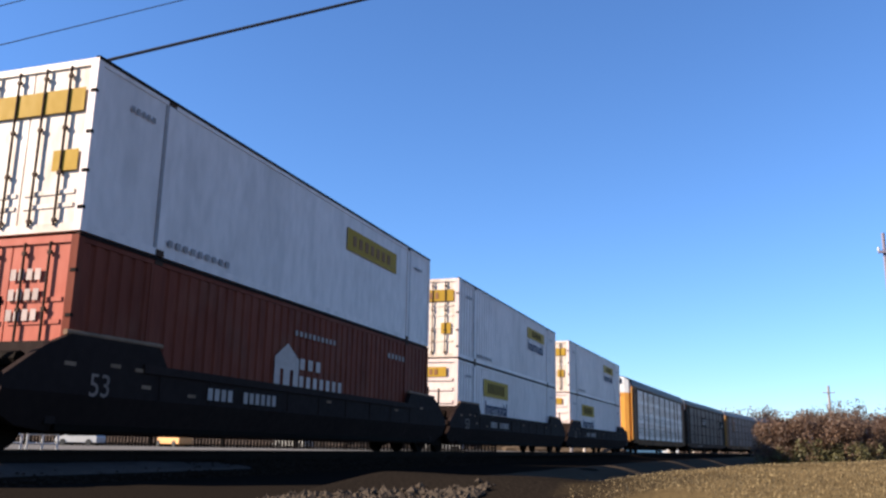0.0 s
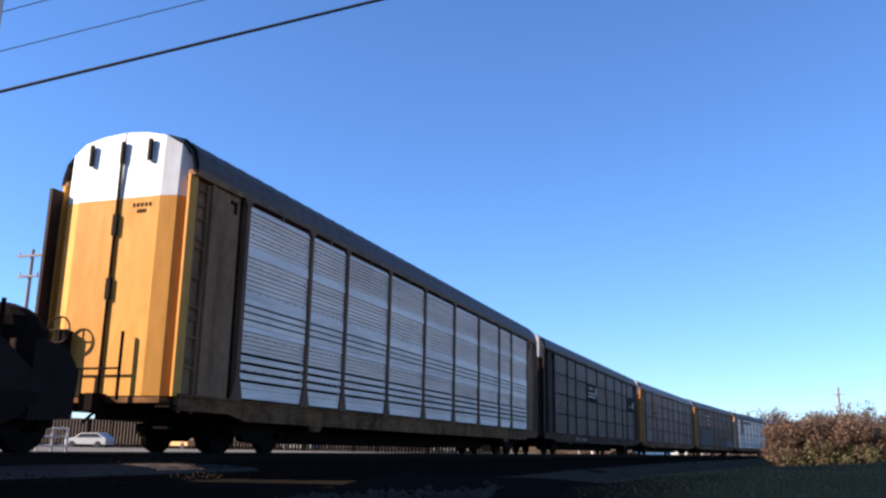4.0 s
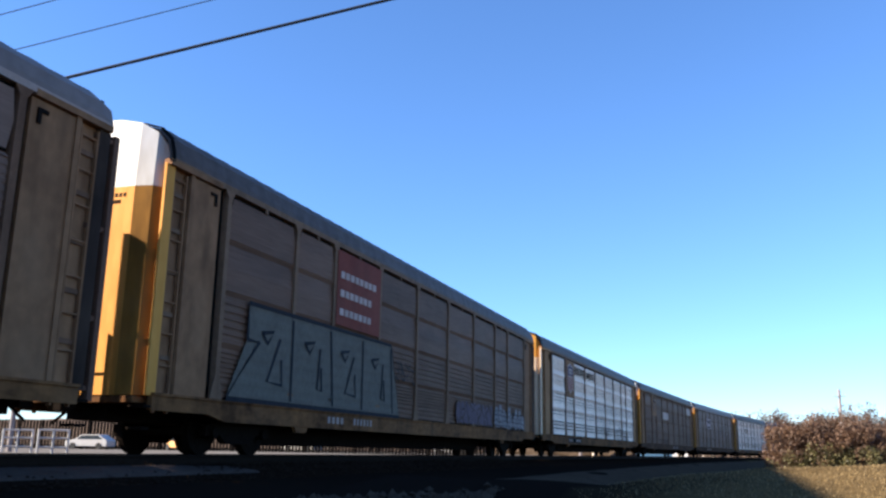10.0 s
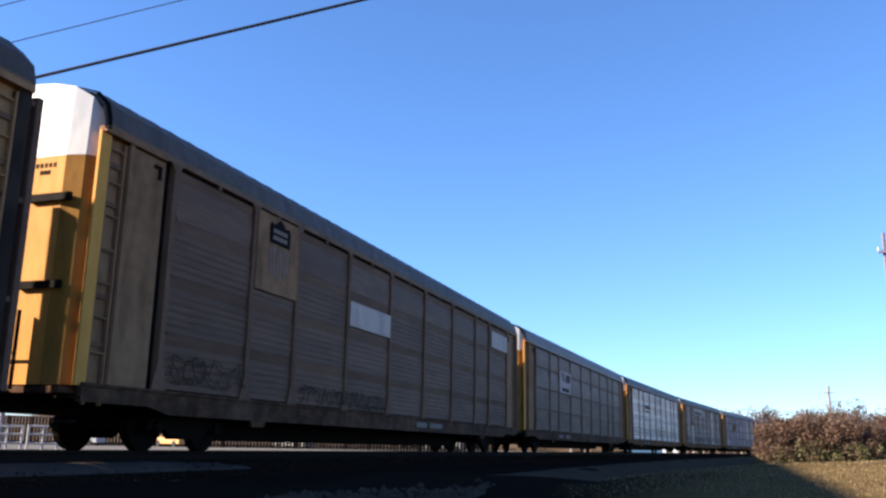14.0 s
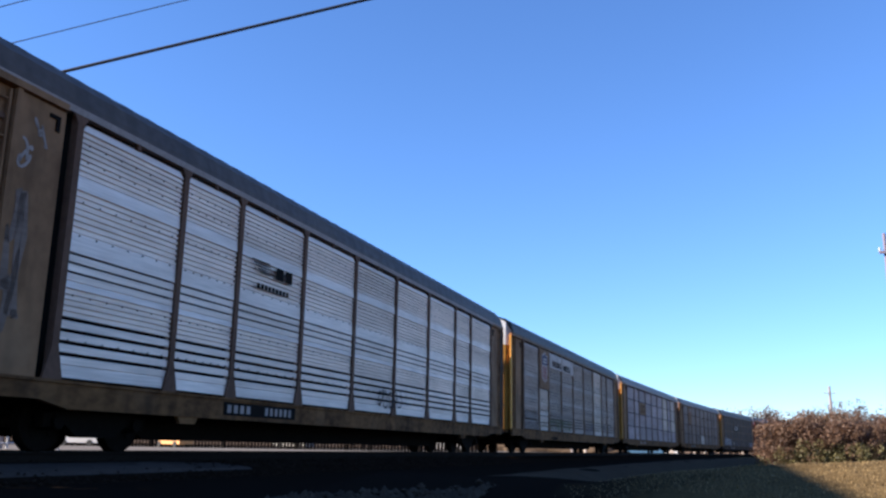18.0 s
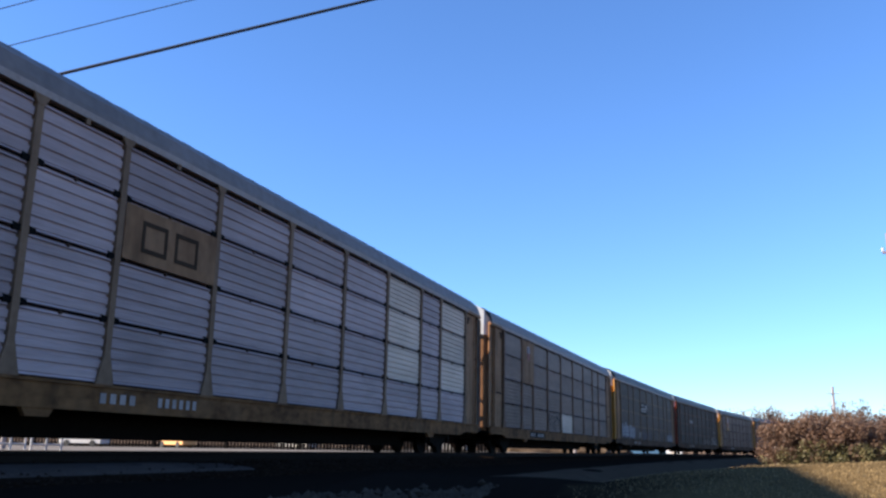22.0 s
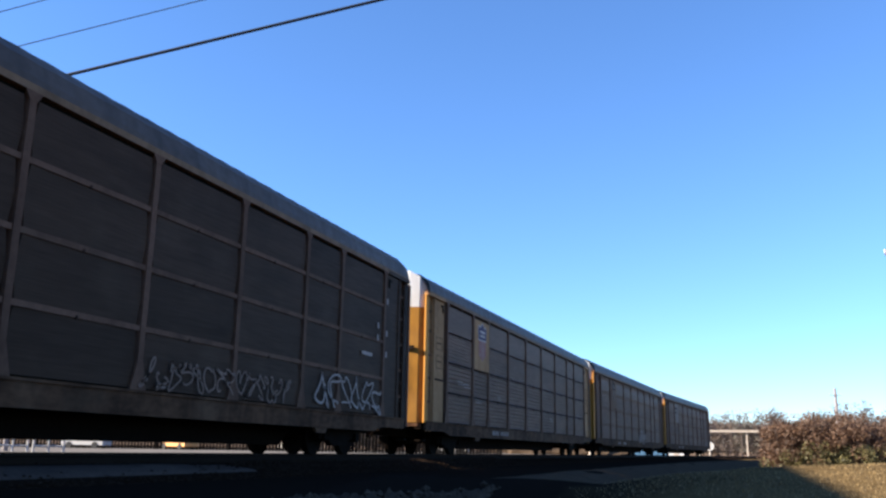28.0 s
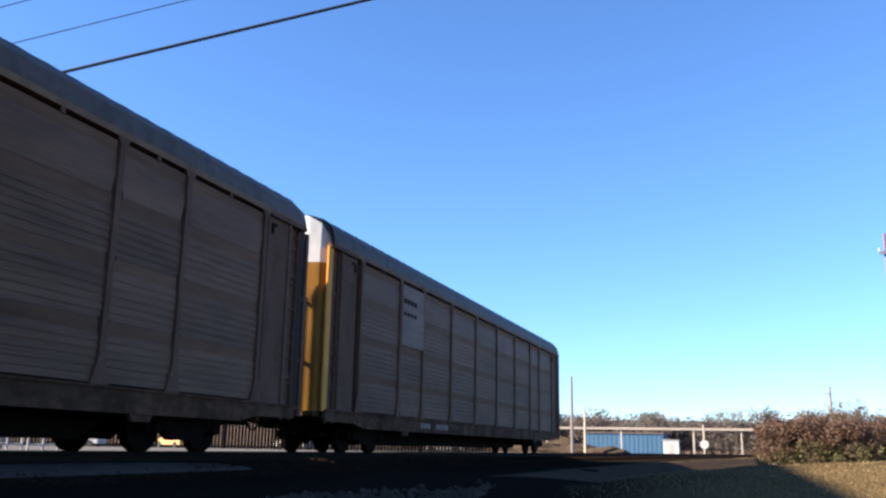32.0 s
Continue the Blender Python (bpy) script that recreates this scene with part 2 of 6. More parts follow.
    "spray_blue": shade("teal_spray_paint", (0.1394, 0.1247, 0.1012), (0.0820, 0.0731, 0.0616), 0.6, 0, 9, 2, 1, spec=0.03),
    "spray_white": shade("white_spray_paint", (0.3145, 0.2762, 0.2684), (0.1700, 0.1445, 0.1408), 0.6, 0, 9, 2, 1, spec=0.03),
    "spray_lilac": shade("lilac_spray_paint", (0.1472, 0.1080, 0.1320), (0.0832, 0.0600, 0.0750), 0.6, 0, 9, 2, 1, spec=0.03),
    "spray_green": shade("faded_green_spray", (0.12, 0.15, 0.07), (0.08, 0.09, 0.05), 0.7, 0, 9, 2, 1, spec=0.03),
    "spray_black": shade("black_spray_paint", (0.03, 0.03, 0.035), None, 0.6, 0, 9, 2, 1, spec=0.03),
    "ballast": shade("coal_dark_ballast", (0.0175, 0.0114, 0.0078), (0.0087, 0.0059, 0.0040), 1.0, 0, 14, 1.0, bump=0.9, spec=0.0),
    "pale_gravel": shade("pale_gravel", (0.0752, 0.0533, 0.0362), (0.0376, 0.0265, 0.0182), 1.0, 0, 18, 1.5, bump=0.9, spec=0.0),
    "stone": shade("limestone_chips", (0.085, 0.064, 0.047), (0.026, 0.019, 0.015), 1.0, 0, 22, 3, bump=0.5, spread=0.4, spec=0.0),
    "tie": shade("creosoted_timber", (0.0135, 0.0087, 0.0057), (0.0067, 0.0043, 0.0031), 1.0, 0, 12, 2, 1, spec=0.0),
    "wire": shade("black_cable", (0.012, 0.014, 0.02), None, 0.6, 0, 5, 1, 1, amount=0.2),
    "pole": shade("grey_weathered_pole", (0.22, 0.19, 0.18), (0.12, 0.10, 0.10), 0.85, 0, 12, 1, 0.2),
    "galv": shade("galvanised_mast", (0.16, 0.135, 0.17), (0.11, 0.09, 0.12), 0.7, 0.0, 6, 1, 0.3),
    "concrete": shade("pale_concrete", (0.4640, 0.3888, 0.3168), (0.3200, 0.2664, 0.2178), 0.8, 0, 6, 0.4, 1),
    "blue_wall": shade("blue_cladding", (0.05, 0.13, 0.22), (0.03, 0.075, 0.13), 0.6, 0, 4, 0.2, 0.3),
    "fence": shade("dark_stained_fence_boards", (0.0095, 0.0082, 0.0075), (0.005, 0.0045, 0.004), 0.9, 0, 8, 1, spread=0.25, spec=0.0),
    "far_white": shade("white_painted_metal", (0.42, 0.4, 0.375), (0.28, 0.265, 0.245), 0.5, 0, 5, 0.6, 1),
    "far_orange": shade("orange_painted_metal", (0.62, 0.30, 0.10), (0.45, 0.24, 0.1), 0.5, 0, 5, 0.6, 1),
    "dark_glass": shade("dark_window_glass", (0.03, 0.035, 0.04), None, 0.15, 0, 5, 0.6, 1, amount=0.2),
    "rubber": shade("tyre_rubber", (0.02, 0.02, 0.02), None, 0.8, 0, 9, 1, 1),
    "bark": shade("bark", (0.13, 0.095, 0.075), (0.06, 0.045, 0.04), 0.9, 0, 12, 1.5, 0.4),
    "hedge_red": leafy("russet_leaves", (0.052, 0.028, 0.017), (0.185, 0.102, 0.058)),
    "hedge_green": leafy("olive_leaves", (0.055, 0.052, 0.018), (0.18, 0.155, 0.06)),
    "dry_grass": leafy("dry_grass", (0.055, 0.037, 0.016), (0.27, 0.19, 0.088), 0.95, 0.1),
    "woods": leafy("bare_winter_woods", (0.095, 0.072, 0.062), (0.185, 0.145, 0.12), 0.9, 0.4),
    "woods_green": leafy("dark_pine_crowns", (0.085, 0.08, 0.07), (0.15, 0.135, 0.105), 0.8, 0.1),
}


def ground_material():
    """Bare earth and straw-coloured turf, parted along x; dark earth drawn up the bank paints its shade."""
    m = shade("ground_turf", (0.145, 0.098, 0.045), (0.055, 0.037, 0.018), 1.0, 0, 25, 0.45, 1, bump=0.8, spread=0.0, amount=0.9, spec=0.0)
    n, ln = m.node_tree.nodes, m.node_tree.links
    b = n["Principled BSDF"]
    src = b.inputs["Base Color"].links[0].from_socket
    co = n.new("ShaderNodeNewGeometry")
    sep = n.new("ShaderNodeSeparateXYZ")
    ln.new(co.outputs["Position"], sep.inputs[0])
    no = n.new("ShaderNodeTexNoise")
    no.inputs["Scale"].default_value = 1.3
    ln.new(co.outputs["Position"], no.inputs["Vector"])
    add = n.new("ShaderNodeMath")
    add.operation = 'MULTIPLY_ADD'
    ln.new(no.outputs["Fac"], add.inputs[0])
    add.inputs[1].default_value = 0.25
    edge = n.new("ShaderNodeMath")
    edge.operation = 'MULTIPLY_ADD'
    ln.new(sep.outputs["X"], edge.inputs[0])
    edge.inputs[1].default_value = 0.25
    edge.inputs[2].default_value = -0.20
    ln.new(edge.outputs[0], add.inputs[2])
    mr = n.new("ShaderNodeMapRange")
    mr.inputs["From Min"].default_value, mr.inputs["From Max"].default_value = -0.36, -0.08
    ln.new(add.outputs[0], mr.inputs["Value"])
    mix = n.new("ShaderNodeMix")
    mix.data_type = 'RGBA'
    # near-black earth; on the bank's left it also stands in for shade
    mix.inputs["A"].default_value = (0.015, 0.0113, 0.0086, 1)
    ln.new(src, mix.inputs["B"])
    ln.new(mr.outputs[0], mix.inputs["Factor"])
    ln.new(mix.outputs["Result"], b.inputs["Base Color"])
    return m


# ---- building blocks ----
def box(bm, x0, x1, y0, y1, z0, z1):
    v = [bm.verts.new(p) for p in ((x0, y0, z0), (x1, y0, z0), (x1, y1, z0), (x0, y1, z0), (x0, y0, z1), (x1, y0, z1), (x1, y1, z1), (x0, y1, z1))]
    for f in ((0, 3, 2, 1), (4, 5, 6, 7), (0, 1, 5, 4), (1, 2, 6, 5), (2, 3, 7, 6), (3, 0, 4, 7)):
        bm.faces.new([v[i] for i in f])
    return v


def prism(bm, outline, axis, a, b):
    """A closed outline pushed along an axis from a to b. axis 'x': outline in (y, z); 'y': in (x, z); 'z': in (x, y)."""
    put = {"x": lambda p, t: (t, p[0], p[1]), "y": lambda p, t: (p[0], t, p[1]), "z": lambda p, t: (p[0], p[1], t)}[axis]
    lo = [bm.verts.new(put(p, a)) for p in outline]
    hi = [bm.verts.new(put(p, b)) for p in outline]
    k = len(outline)
    for i in range(k):
        bm.faces.new((lo[i], lo[(i + 1) % k], hi[(i + 1) % k], hi[i]))
    bm.faces.new(lo[::-1])
    bm.faces.new(hi)
    return lo + hi


def rod(bm, p, q, r, sides=8):
    """A round bar from p to q."""
    p, q = Vector(p), Vector(q)
    d = q - p
    m = Matrix.Translation((p + q) / 2) @ d.to_track_quat("Z", "Y").to_matrix().to_4x4()
    bmesh.ops.create_cone(bm, cap_ends=True, segments=sides, radius1=r, radius2=r, depth=d.length, matrix=m)


def done(bm, name, material):
    bmesh.ops.recalc_face_normals(bm, faces=bm.faces)
    me = bpy.data.meshes.new(name)
    bm.to_mesh(me)
    bm.free()
    me.materials.append(material)
    return me


def part(name, bm, material, parent=None, label=""):
    ob = new(name, done(bm, name, material))
    ob.parent = parent
    return tagged(ob, label)


STORE = {}


def piece(name, key, make, material, parent, at=(0, 0, 0), label="", turn=0):
    """A part that shares its mesh with all others of the same key and material."""
    k = (key, material.name)
    if k not in STORE:
        bm = bmesh.new()
        make(bm)
        STORE[k] = done(bm, name, material)
    ob = new(name, STORE[k])
    ob.parent = parent
    ob.matrix_basis = pose(*at, 0, 0, turn)
    return tagged(ob, label)


def words(text, material, parent, x, y, z, size, label="", weight=0.0):
    """Raised lettering on the side that faces +x; y runs on along the text."""
    cu = bpy.data.curves.new("lettering", 'FONT')
    cu.body, cu.size, cu.extrude, cu.offset = text, size, 0.003, weight
    cu.align_x, cu.align_y = 'CENTER', 'CENTER'
    cu.materials.append(material)
    ob = new("lettering", cu)
    ob.parent = parent
    ob.matrix_basis = pose(x, y, z, 90, 0, 90)
    return tagged(ob, label)


def line(s):
    """The track's middle at s metres along it, and its heading (clockwise from y)."""
    u = max(s - BEND_START, 0.0)
    a = BEND * u
    return Vector((TRACK_X + (1 - math.cos(a)) / BEND, min(s, BEND_START) + math.sin(a) / BEND, 0)), a


def beside(s, off, z):
    p, a = line(s)
    return Vector((p.x + off * math.cos(a), p.y - off * math.sin(a), z))


def ribbon(bm, profile, s0, s1, step=3.0):
    """A profile of (offset, height) pushed along the track."""
    k = max(2, int((s1 - s0) / step) + 1)
    rings = []
    for i in range(k):
        s = s0 + (s1 - s0) * i / (k - 1)
        rings.append([bm.verts.new(beside(s, o, z)) for o, z in profile])
    c = len(profile)
    for a, b in zip(rings, rings[1:]):
        for j in range(c):
            bm.faces.new((a[j], a[(j + 1) % c], b[(j + 1) % c], b[j]))
    bm.faces.new(rings[0][::-1])
    bm.faces.new(rings[-1])


# ---- the land ----
def smooth(a, b, v):
    t = min(max((v - a) / (b - a), 0.0), 1.0)
    return t * t * (3 - 2 * t)


def crest(x):
    """How far off, and how high, the near bank's crest lies at x."""
    if x > 0:
        return 8.4 + 0.8 * min(x, 3), 0.05 + 0.055 * min(x, 3)
    if x > -1.05:
        return 8.4 + 1.8 * x, 0.05 + 0.105 * x
    return 6.5 + 0.5 * (-1.05 - x), -0.06


def verge(x):
    """The cross-section beside the track: a flat cinder margin, a gravel slope into a ditch, and rough ground beyond it."""
    if x < -4.6:
        return -0.40
    if x < -2.3:
        return -0.38 - 0.54 * smooth(-4.6, -2.3, x)
    return -0.92 + 0.64 * smooth(-1.4, 0.8, x) + 0.004 * max(x - 0.8, 0)


def land(x, y):
    """The height of the ground: cinder margin, ditch and grass bank on the near side, flat gravel on the far side."""
    p, a = line(y)
    t = x - p.x
    wave = 0.03 * noise.noise((x * 0.3, y * 0.3, 5))
    far = -0.34 + 0.04 * noise.noise((x * 0.1, y * 0.1, 9))
    beyond = verge(x - (p.x - TRACK_X)) + wave * 0.6
    yc, zc = crest(x)
    start, base = (1.0, -0.16 + 0.02 * min(x, 8)) if x > 0 else (1.0 + 3.8 * smooth(0, -1.2, x), -0.16 - 0.10 * smooth(0, -1.2, x))
    zc += 0.035 * noise.noise((x * 0.9, y * 0.9, 2)) * smooth(4, 7, y)
    bank = base + (zc - base) * smooth(start, yc, y) if y < yc else zc + (beyond - zc) * smooth(yc, yc + 5.0, y)
    near = beyond + (bank - beyond) * smooth(-3.9, -3.1, x)
    return far if t < -4 else (far + (near - far) * smooth(-4, -2.5, t))


def ground():
    xs = np.unique(np.concatenate([np.linspace(-900, -60, 15), np.linspace(-60, -16, 23), np.linspace(-16, -5, 34), np.linspace(-5, 4, 76), np.linspace(4, 12, 25), np.linspace(12, 60, 25), np.linspace(60, 900, 15)]))
    ys = np.unique(np.concatenate([np.linspace(-600, -20, 13), np.linspace(-20, 2, 12), np.linspace(2, 14, 81), np.linspace(14, 45, 63), np.linspace(45, 200, 63), np.linspace(200, 2500, 24)]))
    verts = [(x, y, land(x, y)) for y in ys for x in xs]
    c = len(xs)
    faces = [(j * c + i, j * c + i + 1, (j + 1) * c + i + 1, (j + 1) * c + i) for j in range(len(ys) - 1) for i in range(c - 1)]
    me = bpy.data.meshes.new("ground")
    me.from_pydata(verts, [], faces)
    me.shade_smooth()
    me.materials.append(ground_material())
    tagged(new("ground", me), "dark cinder yard rising to a bank of dry straw-coloured grass with shade painted on its left", "ground", kind="structure")


def yard():
    """Sunlit pale gravel beyond the track."""
    bm = bmesh.new()
    k, rows = 60, []
    for i in range(k):
        s = -40 + 4.2 * i
        rows.append([bm.verts.new((q.x, q.y, land(q.x, q.y) + 0.03)) for q in (beside(s, o, 0) for o in (-5, -9, -15, -24, -40, -60))])
    for a, b in zip(rows, rows[1:]):
        for j in range(5):
            bm.faces.new((a[j], a[j + 1], b[j + 1], b[j]))
    tagged(part("gravel_yard", bm, M["yard_gravel"]), "pale sunlit gravel yard beyond the track", "yard", kind="structure")


def railway():
    bm = bmesh.new()
    ribbon(bm, [(-3.6, -0.75), (3.0, -0.70), (1.95, -0.27), (1.3, -0.19), (-1.3, -0.19), (-2.0, -0.27)], -60, 330)
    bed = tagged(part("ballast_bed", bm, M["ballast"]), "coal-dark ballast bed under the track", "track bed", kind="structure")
    for side in (-1, 1):
        bm = bmesh.new()
        o = side * 0.755
        ribbon(bm, [(o - 0.07, -0.172), (o + 0.07, -0.172), (o + 0.012, -0.145), (o + 0.012, -0.045), (o + 0.037, -0.03), (o + 0.035, 0.0), (o - 0.035, 0.0), (o - 0.037, -0.03), (o - 0.012, -0.045), (o - 0.012, -0.145)], -60, 330)
        tagged(part("rail", bm, M["rail"]), "rusty steel rail with a worn top", "rail", "rails of the track", "structure")
        bm = bmesh.new()
        ribbon(bm, [(o - 0.03, 0.001), (o + 0.03, 0.001), (o + 0.03, 0.004), (o - 0.03, 0.004)], -60, 330)
        part("running_band", bm, M["steel"], bpy.data.objects["rail" if side < 0 else "rail.001"], "bright worn running band")

    def tie(bm):
        box(bm, -1.28, 1.28, -0.11, 0.11, -0.36, -0.174)
    for i in range(240):
        s = -4 + 0.52 * i
        p, a = line(s)
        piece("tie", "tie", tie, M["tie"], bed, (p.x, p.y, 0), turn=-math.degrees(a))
    # pale gravel spread on the near shoulder
    bm = bmesh.new()
    rows = []
    for i in range(40):
        s = 4.0 + 10.9 * i / 39
        w = smooth(0, 1, min((14.9 - s) / 2.5, 1))
        rows.append([bm.verts.new(beside(s + random.uniform(-.05, .05), o, z)) for o, z in
                     ((2.02, -0.30), (1.95, -0.262 + 0.02 * w), (1.8, -0.245 + 0.05 * w + random.uniform(-.01, .015)), (1.6, -0.225 + 0.06 * w + random.uniform(-.012, .015)), (1.3, -0.185 + 0.03 * w), (1.0, -0.20))])
    for a, b in zip(rows, rows[1:]):
        for j in range(5):
            bm.faces.new((a[j], a[j + 1], b[j + 1], b[j]))
    tagged(part("gravel_shoulder", bm, M["shoulder"]), "pale gravel spread along the ballast shoulder", "gravel", kind="structure")


def stones():
    """Loose limestone at the foot of the bank."""
    rng = random.Random(4)
    verts, faces = [], []
    for i in range(2400):
        x = rng.uniform(-4.3, -1.7)
        y = 5.5 + 0.3 * (x + 3.0) + rng.gauss(0, 0.16)
        if noise.noise((x * 1.5, y * 1.5, 4)) < -0.2 and rng.random() < 0.8:
            continue
        r = rng.uniform(0.012, 0.036) * (1.5 if rng.random() < 0.15 else 1)
        z = land(x, y) + r * 0.35
        c = len(verts)
        a = rng.uniform(0, 6.3)
        for k in range(4):
            q = a + k * 1.571 + rng.uniform(-.4, .4)
            verts.append((x + r * math.cos(q) * rng.uniform(.7, 1.2), y + r * math.sin(q) * rng.uniform(.7, 1.2), z + r * rng.uniform(-.3, .3)))
        verts.append((x + rng.uniform(-.3, .3) * r, y, z + r * rng.uniform(.5, .9)))
        verts.append((x, y, z - r))
        for k in range(4):
            faces.append((c + k, c + (k + 1) % 4, c + 4))
            faces.append((c + (k + 1) % 4, c + k, c + 5))
    me = bpy.data.meshes.new("loose_stones")
    me.from_pydata(verts, [], faces)
    me.materials.append(M["stone"])
    tagged(new("loose_stones", me), "loose pale limestone chips below the grass bank", "stones", kind="stuff")


def ballast_stones():
    """Broken stone standing proud on the ballast's near slope."""
    rng = random.Random(14)
    verts, faces = [], []
    for i in range(9000):
        s = 5 + 30 * rng.random() ** 1.4
        o = rng.uniform(0.95, 3.1)
        if s < 15 and o < 2.1 and rng.random() < 0.8:
            continue
        top = -0.19 - 0.12 * (o - 1.3) if o < 1.95 else -0.27 - 0.41 * (o - 1.95)
        r = rng.uniform(0.02, 0.045)
        q = beside(s, o, top + r * 0.5)
        c = len(verts)
        a = rng.uniform(0, 6.3)
        for k in range(4):
            w = a + k * 1.571 + rng.uniform(-.4, .4)
            verts.append((q.x + r * math.cos(w), q.y + r * math.sin(w), q.z + r * rng.uniform(-.3, .3)))
        verts.append((q.x, q.y, q.z + r * rng.uniform(.5, .9)))
        for k in range(4):
            faces.append((c + k, c + (k + 1) % 4, c + 4))
    me = bpy.data.meshes.new("ballast_stones")
    me.from_pydata(verts, [], faces)
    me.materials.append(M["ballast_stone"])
    tagged(new("ballast_stones", me), "dark broken stone on the ballast slope", "stones", kind="stuff")


def gravel_slope():
    """Pale gravel spilling from the margin's edge down into the ditch."""
    bm = bmesh.new()
    rows = []
    for i in range(76):
        y = 11 + 1.4 * i
        shift = line(y)[0].x - TRACK_X
        rows.append([bm.verts.new((x, y, land(x, y) + 0.02)) for x in (shift + o + 0.25 * noise.noise((y * .5, o, 0)) for o in (-4.95, -4.5, -4.0, -3.4, -2.8, -2.3, -1.9))])
    for a, b in zip(rows, rows[1:]):
        for j in range(6):
            bm.faces.new((a[j], a[j + 1], b[j + 1], b[j]))
    tagged(part("gravel_slope", bm, M["pale_gravel"]), "pale gravel slope falling from the track margin to a ditch", "gravel", kind="structure")


def grass():
    rng = random.Random(7)
    verts, faces = [], []
    for i in range(90000):
        y = 3.0 + 11 * rng.random() ** 1.2
        x = rng.uniform(-1.7, 3.6)
        edge = -1.05 + 0.5 * noise.noise((y * 0.6, 0, 8)) + rng.uniform(-.2, .3)
        if x < edge:
            continue
        if noise.noise((x * 1.2, y * 1.2, 3)) < -0.25:
            continue
        z = land(x, y) - 0.01
        hgt, w, a = rng.uniform(0.010, 0.028), rng.uniform(0.003, 0.007) * (0.7 + y / 18), rng.uniform(0, 6.3)
        dx, dy = math.cos(a), math.sin(a)
        ln_ = rng.uniform(-0.9, 0.9) * hgt
        c = len(verts)
        verts += [(x - w * dx, y - w * dy, z), (x + w * dx, y + w * dy, z), (x + ln_ * dy, y - ln_ * dx, z + hgt)]
        faces.append((c, c + 1, c + 2))
    me = bpy.data.meshes.new("dry_grass")
    me.from_pydata(verts, [], faces)
    me.materials.append(M["dry_grass"])
    tagged(new("dry_grass", me), "short dry straw-coloured winter grass on the bank", "grass", kind="stuff")


# ---- plants ----
def leaves(rng, verts, faces, centre, radius, count, size, flat=1.0):
    cx, cy, cz = centre
    for i in range(count):
        u, v = rng.uniform(-1, 1), rng.uniform(0, 6.283)
        r = radius * (0.55 + 0.5 * rng.random())
        q = math.sqrt(1 - u * u)
        p = Vector((cx + r * q * math.cos(v), cy + r * q * math.sin(v), cz + r * u * flat))
        d = Vector((rng.gauss(0, 1), rng.gauss(0, 1), rng.gauss(0, 1))).normalized()
        e = d.cross(Vector((rng.gauss(0, 1), rng.gauss(0, 1), rng.gauss(0, 1)))).normalized()
        s = size * rng.uniform(0.6, 1.4)
        c = len(verts)
        verts += [p - d * s, p + e * s * 0.45, p + d * s, p - e * s * 0.45]
        faces.append((c, c + 1, c + 2, c + 3))


def crown(name, verts, faces, material, parent, label=""):
    me = bpy.data.meshes.new(name)
    me.from_pydata([tuple(v) for v in verts], [], faces)
    me.materials.append(material)
    ob = new(name, me)
    ob.parent = parent
    return tagged(ob, label)


def shrub(x, y, w, h, seed, green, label):
    rng = random.Random(seed)
    root = new("shrub")
    z0 = land(x, y)
    root.location = (x, y, z0)
    tagged(root, label, "shrub", "shrubs of the hedge")
    for k in range(7):
        bm = bmesh.new()
        a = rng.uniform(0, 6.3)
        b = (0.12 * math.cos(a), 0.12 * math.sin(a), -0.05)
        t = (w * 0.6 * math.cos(a), w * 0.6 * math.sin(a), h * rng.uniform(.55, .85))
        rod(bm, b, t, 0.022, 6)
        part("stem", bm, M["bark"], root)
    v, f = [], []
    for k in range(75):
        a, rr = rng.uniform(0, 6.3), w * math.sqrt(rng.random())
        zz = rng.uniform(0.12, 1.0)
        rr *= 1.0 if zz < .75 else 0.8
        leaves(rng, v, f, (rr * math.cos(a), rr * math.sin(a), h * (0.10 + 0.80 * zz) * (1 - 0.15 * rr / w)), 0.27, 120, 0.037)
    for k in range(14):
        a, rr = rng.uniform(0, 6.3), w * rng.random()
        leaves(rng, v, f, (rr * math.cos(a), rr * math.sin(a), h * rng.uniform(.88, .95)), 0.09, 9, 0.04)
    crown("crown", v, f, M["hedge_red"], root, "russet winter leaves")
    if green is not None:
        v, f = [], []
        for k in range(40 if green else 14):
            a, rr = rng.uniform(3.2, 6.2), w * rng.uniform(.7, 1.08)
            leaves(rng, v, f, (rr * math.cos(a), rr * math.sin(a), h * rng.uniform(.06, .40)), 0.2, 70, 0.037)
        crown("undergrowth", v, f, M["hedge_green"], root, "olive green low leaves")


def hedge():
    for x, y, w, h, seed, green in ((1.15, 30.2, 0.75, 1.59, 1, False), (2.0, 30.4, 0.95, 1.86, 2, True), (3.15, 30.3, 1.0, 1.84, 3, True), (4.2, 31.2, 1.0, 1.76, 4, False),
                                    (5.3, 32.0, 1.1, 1.82, 5, False), (6.6, 32.2, 1.2, 1.76, 6, True), (8.1, 32.0, 1.2, 1.74, 8, False), (9.7, 32.4, 1.3, 1.80, 9, False)):
        shrub(x, y, w, h, seed, green, "dense russet winter shrub in a hedge" if not green else "russet winter shrub with olive leaves low down")


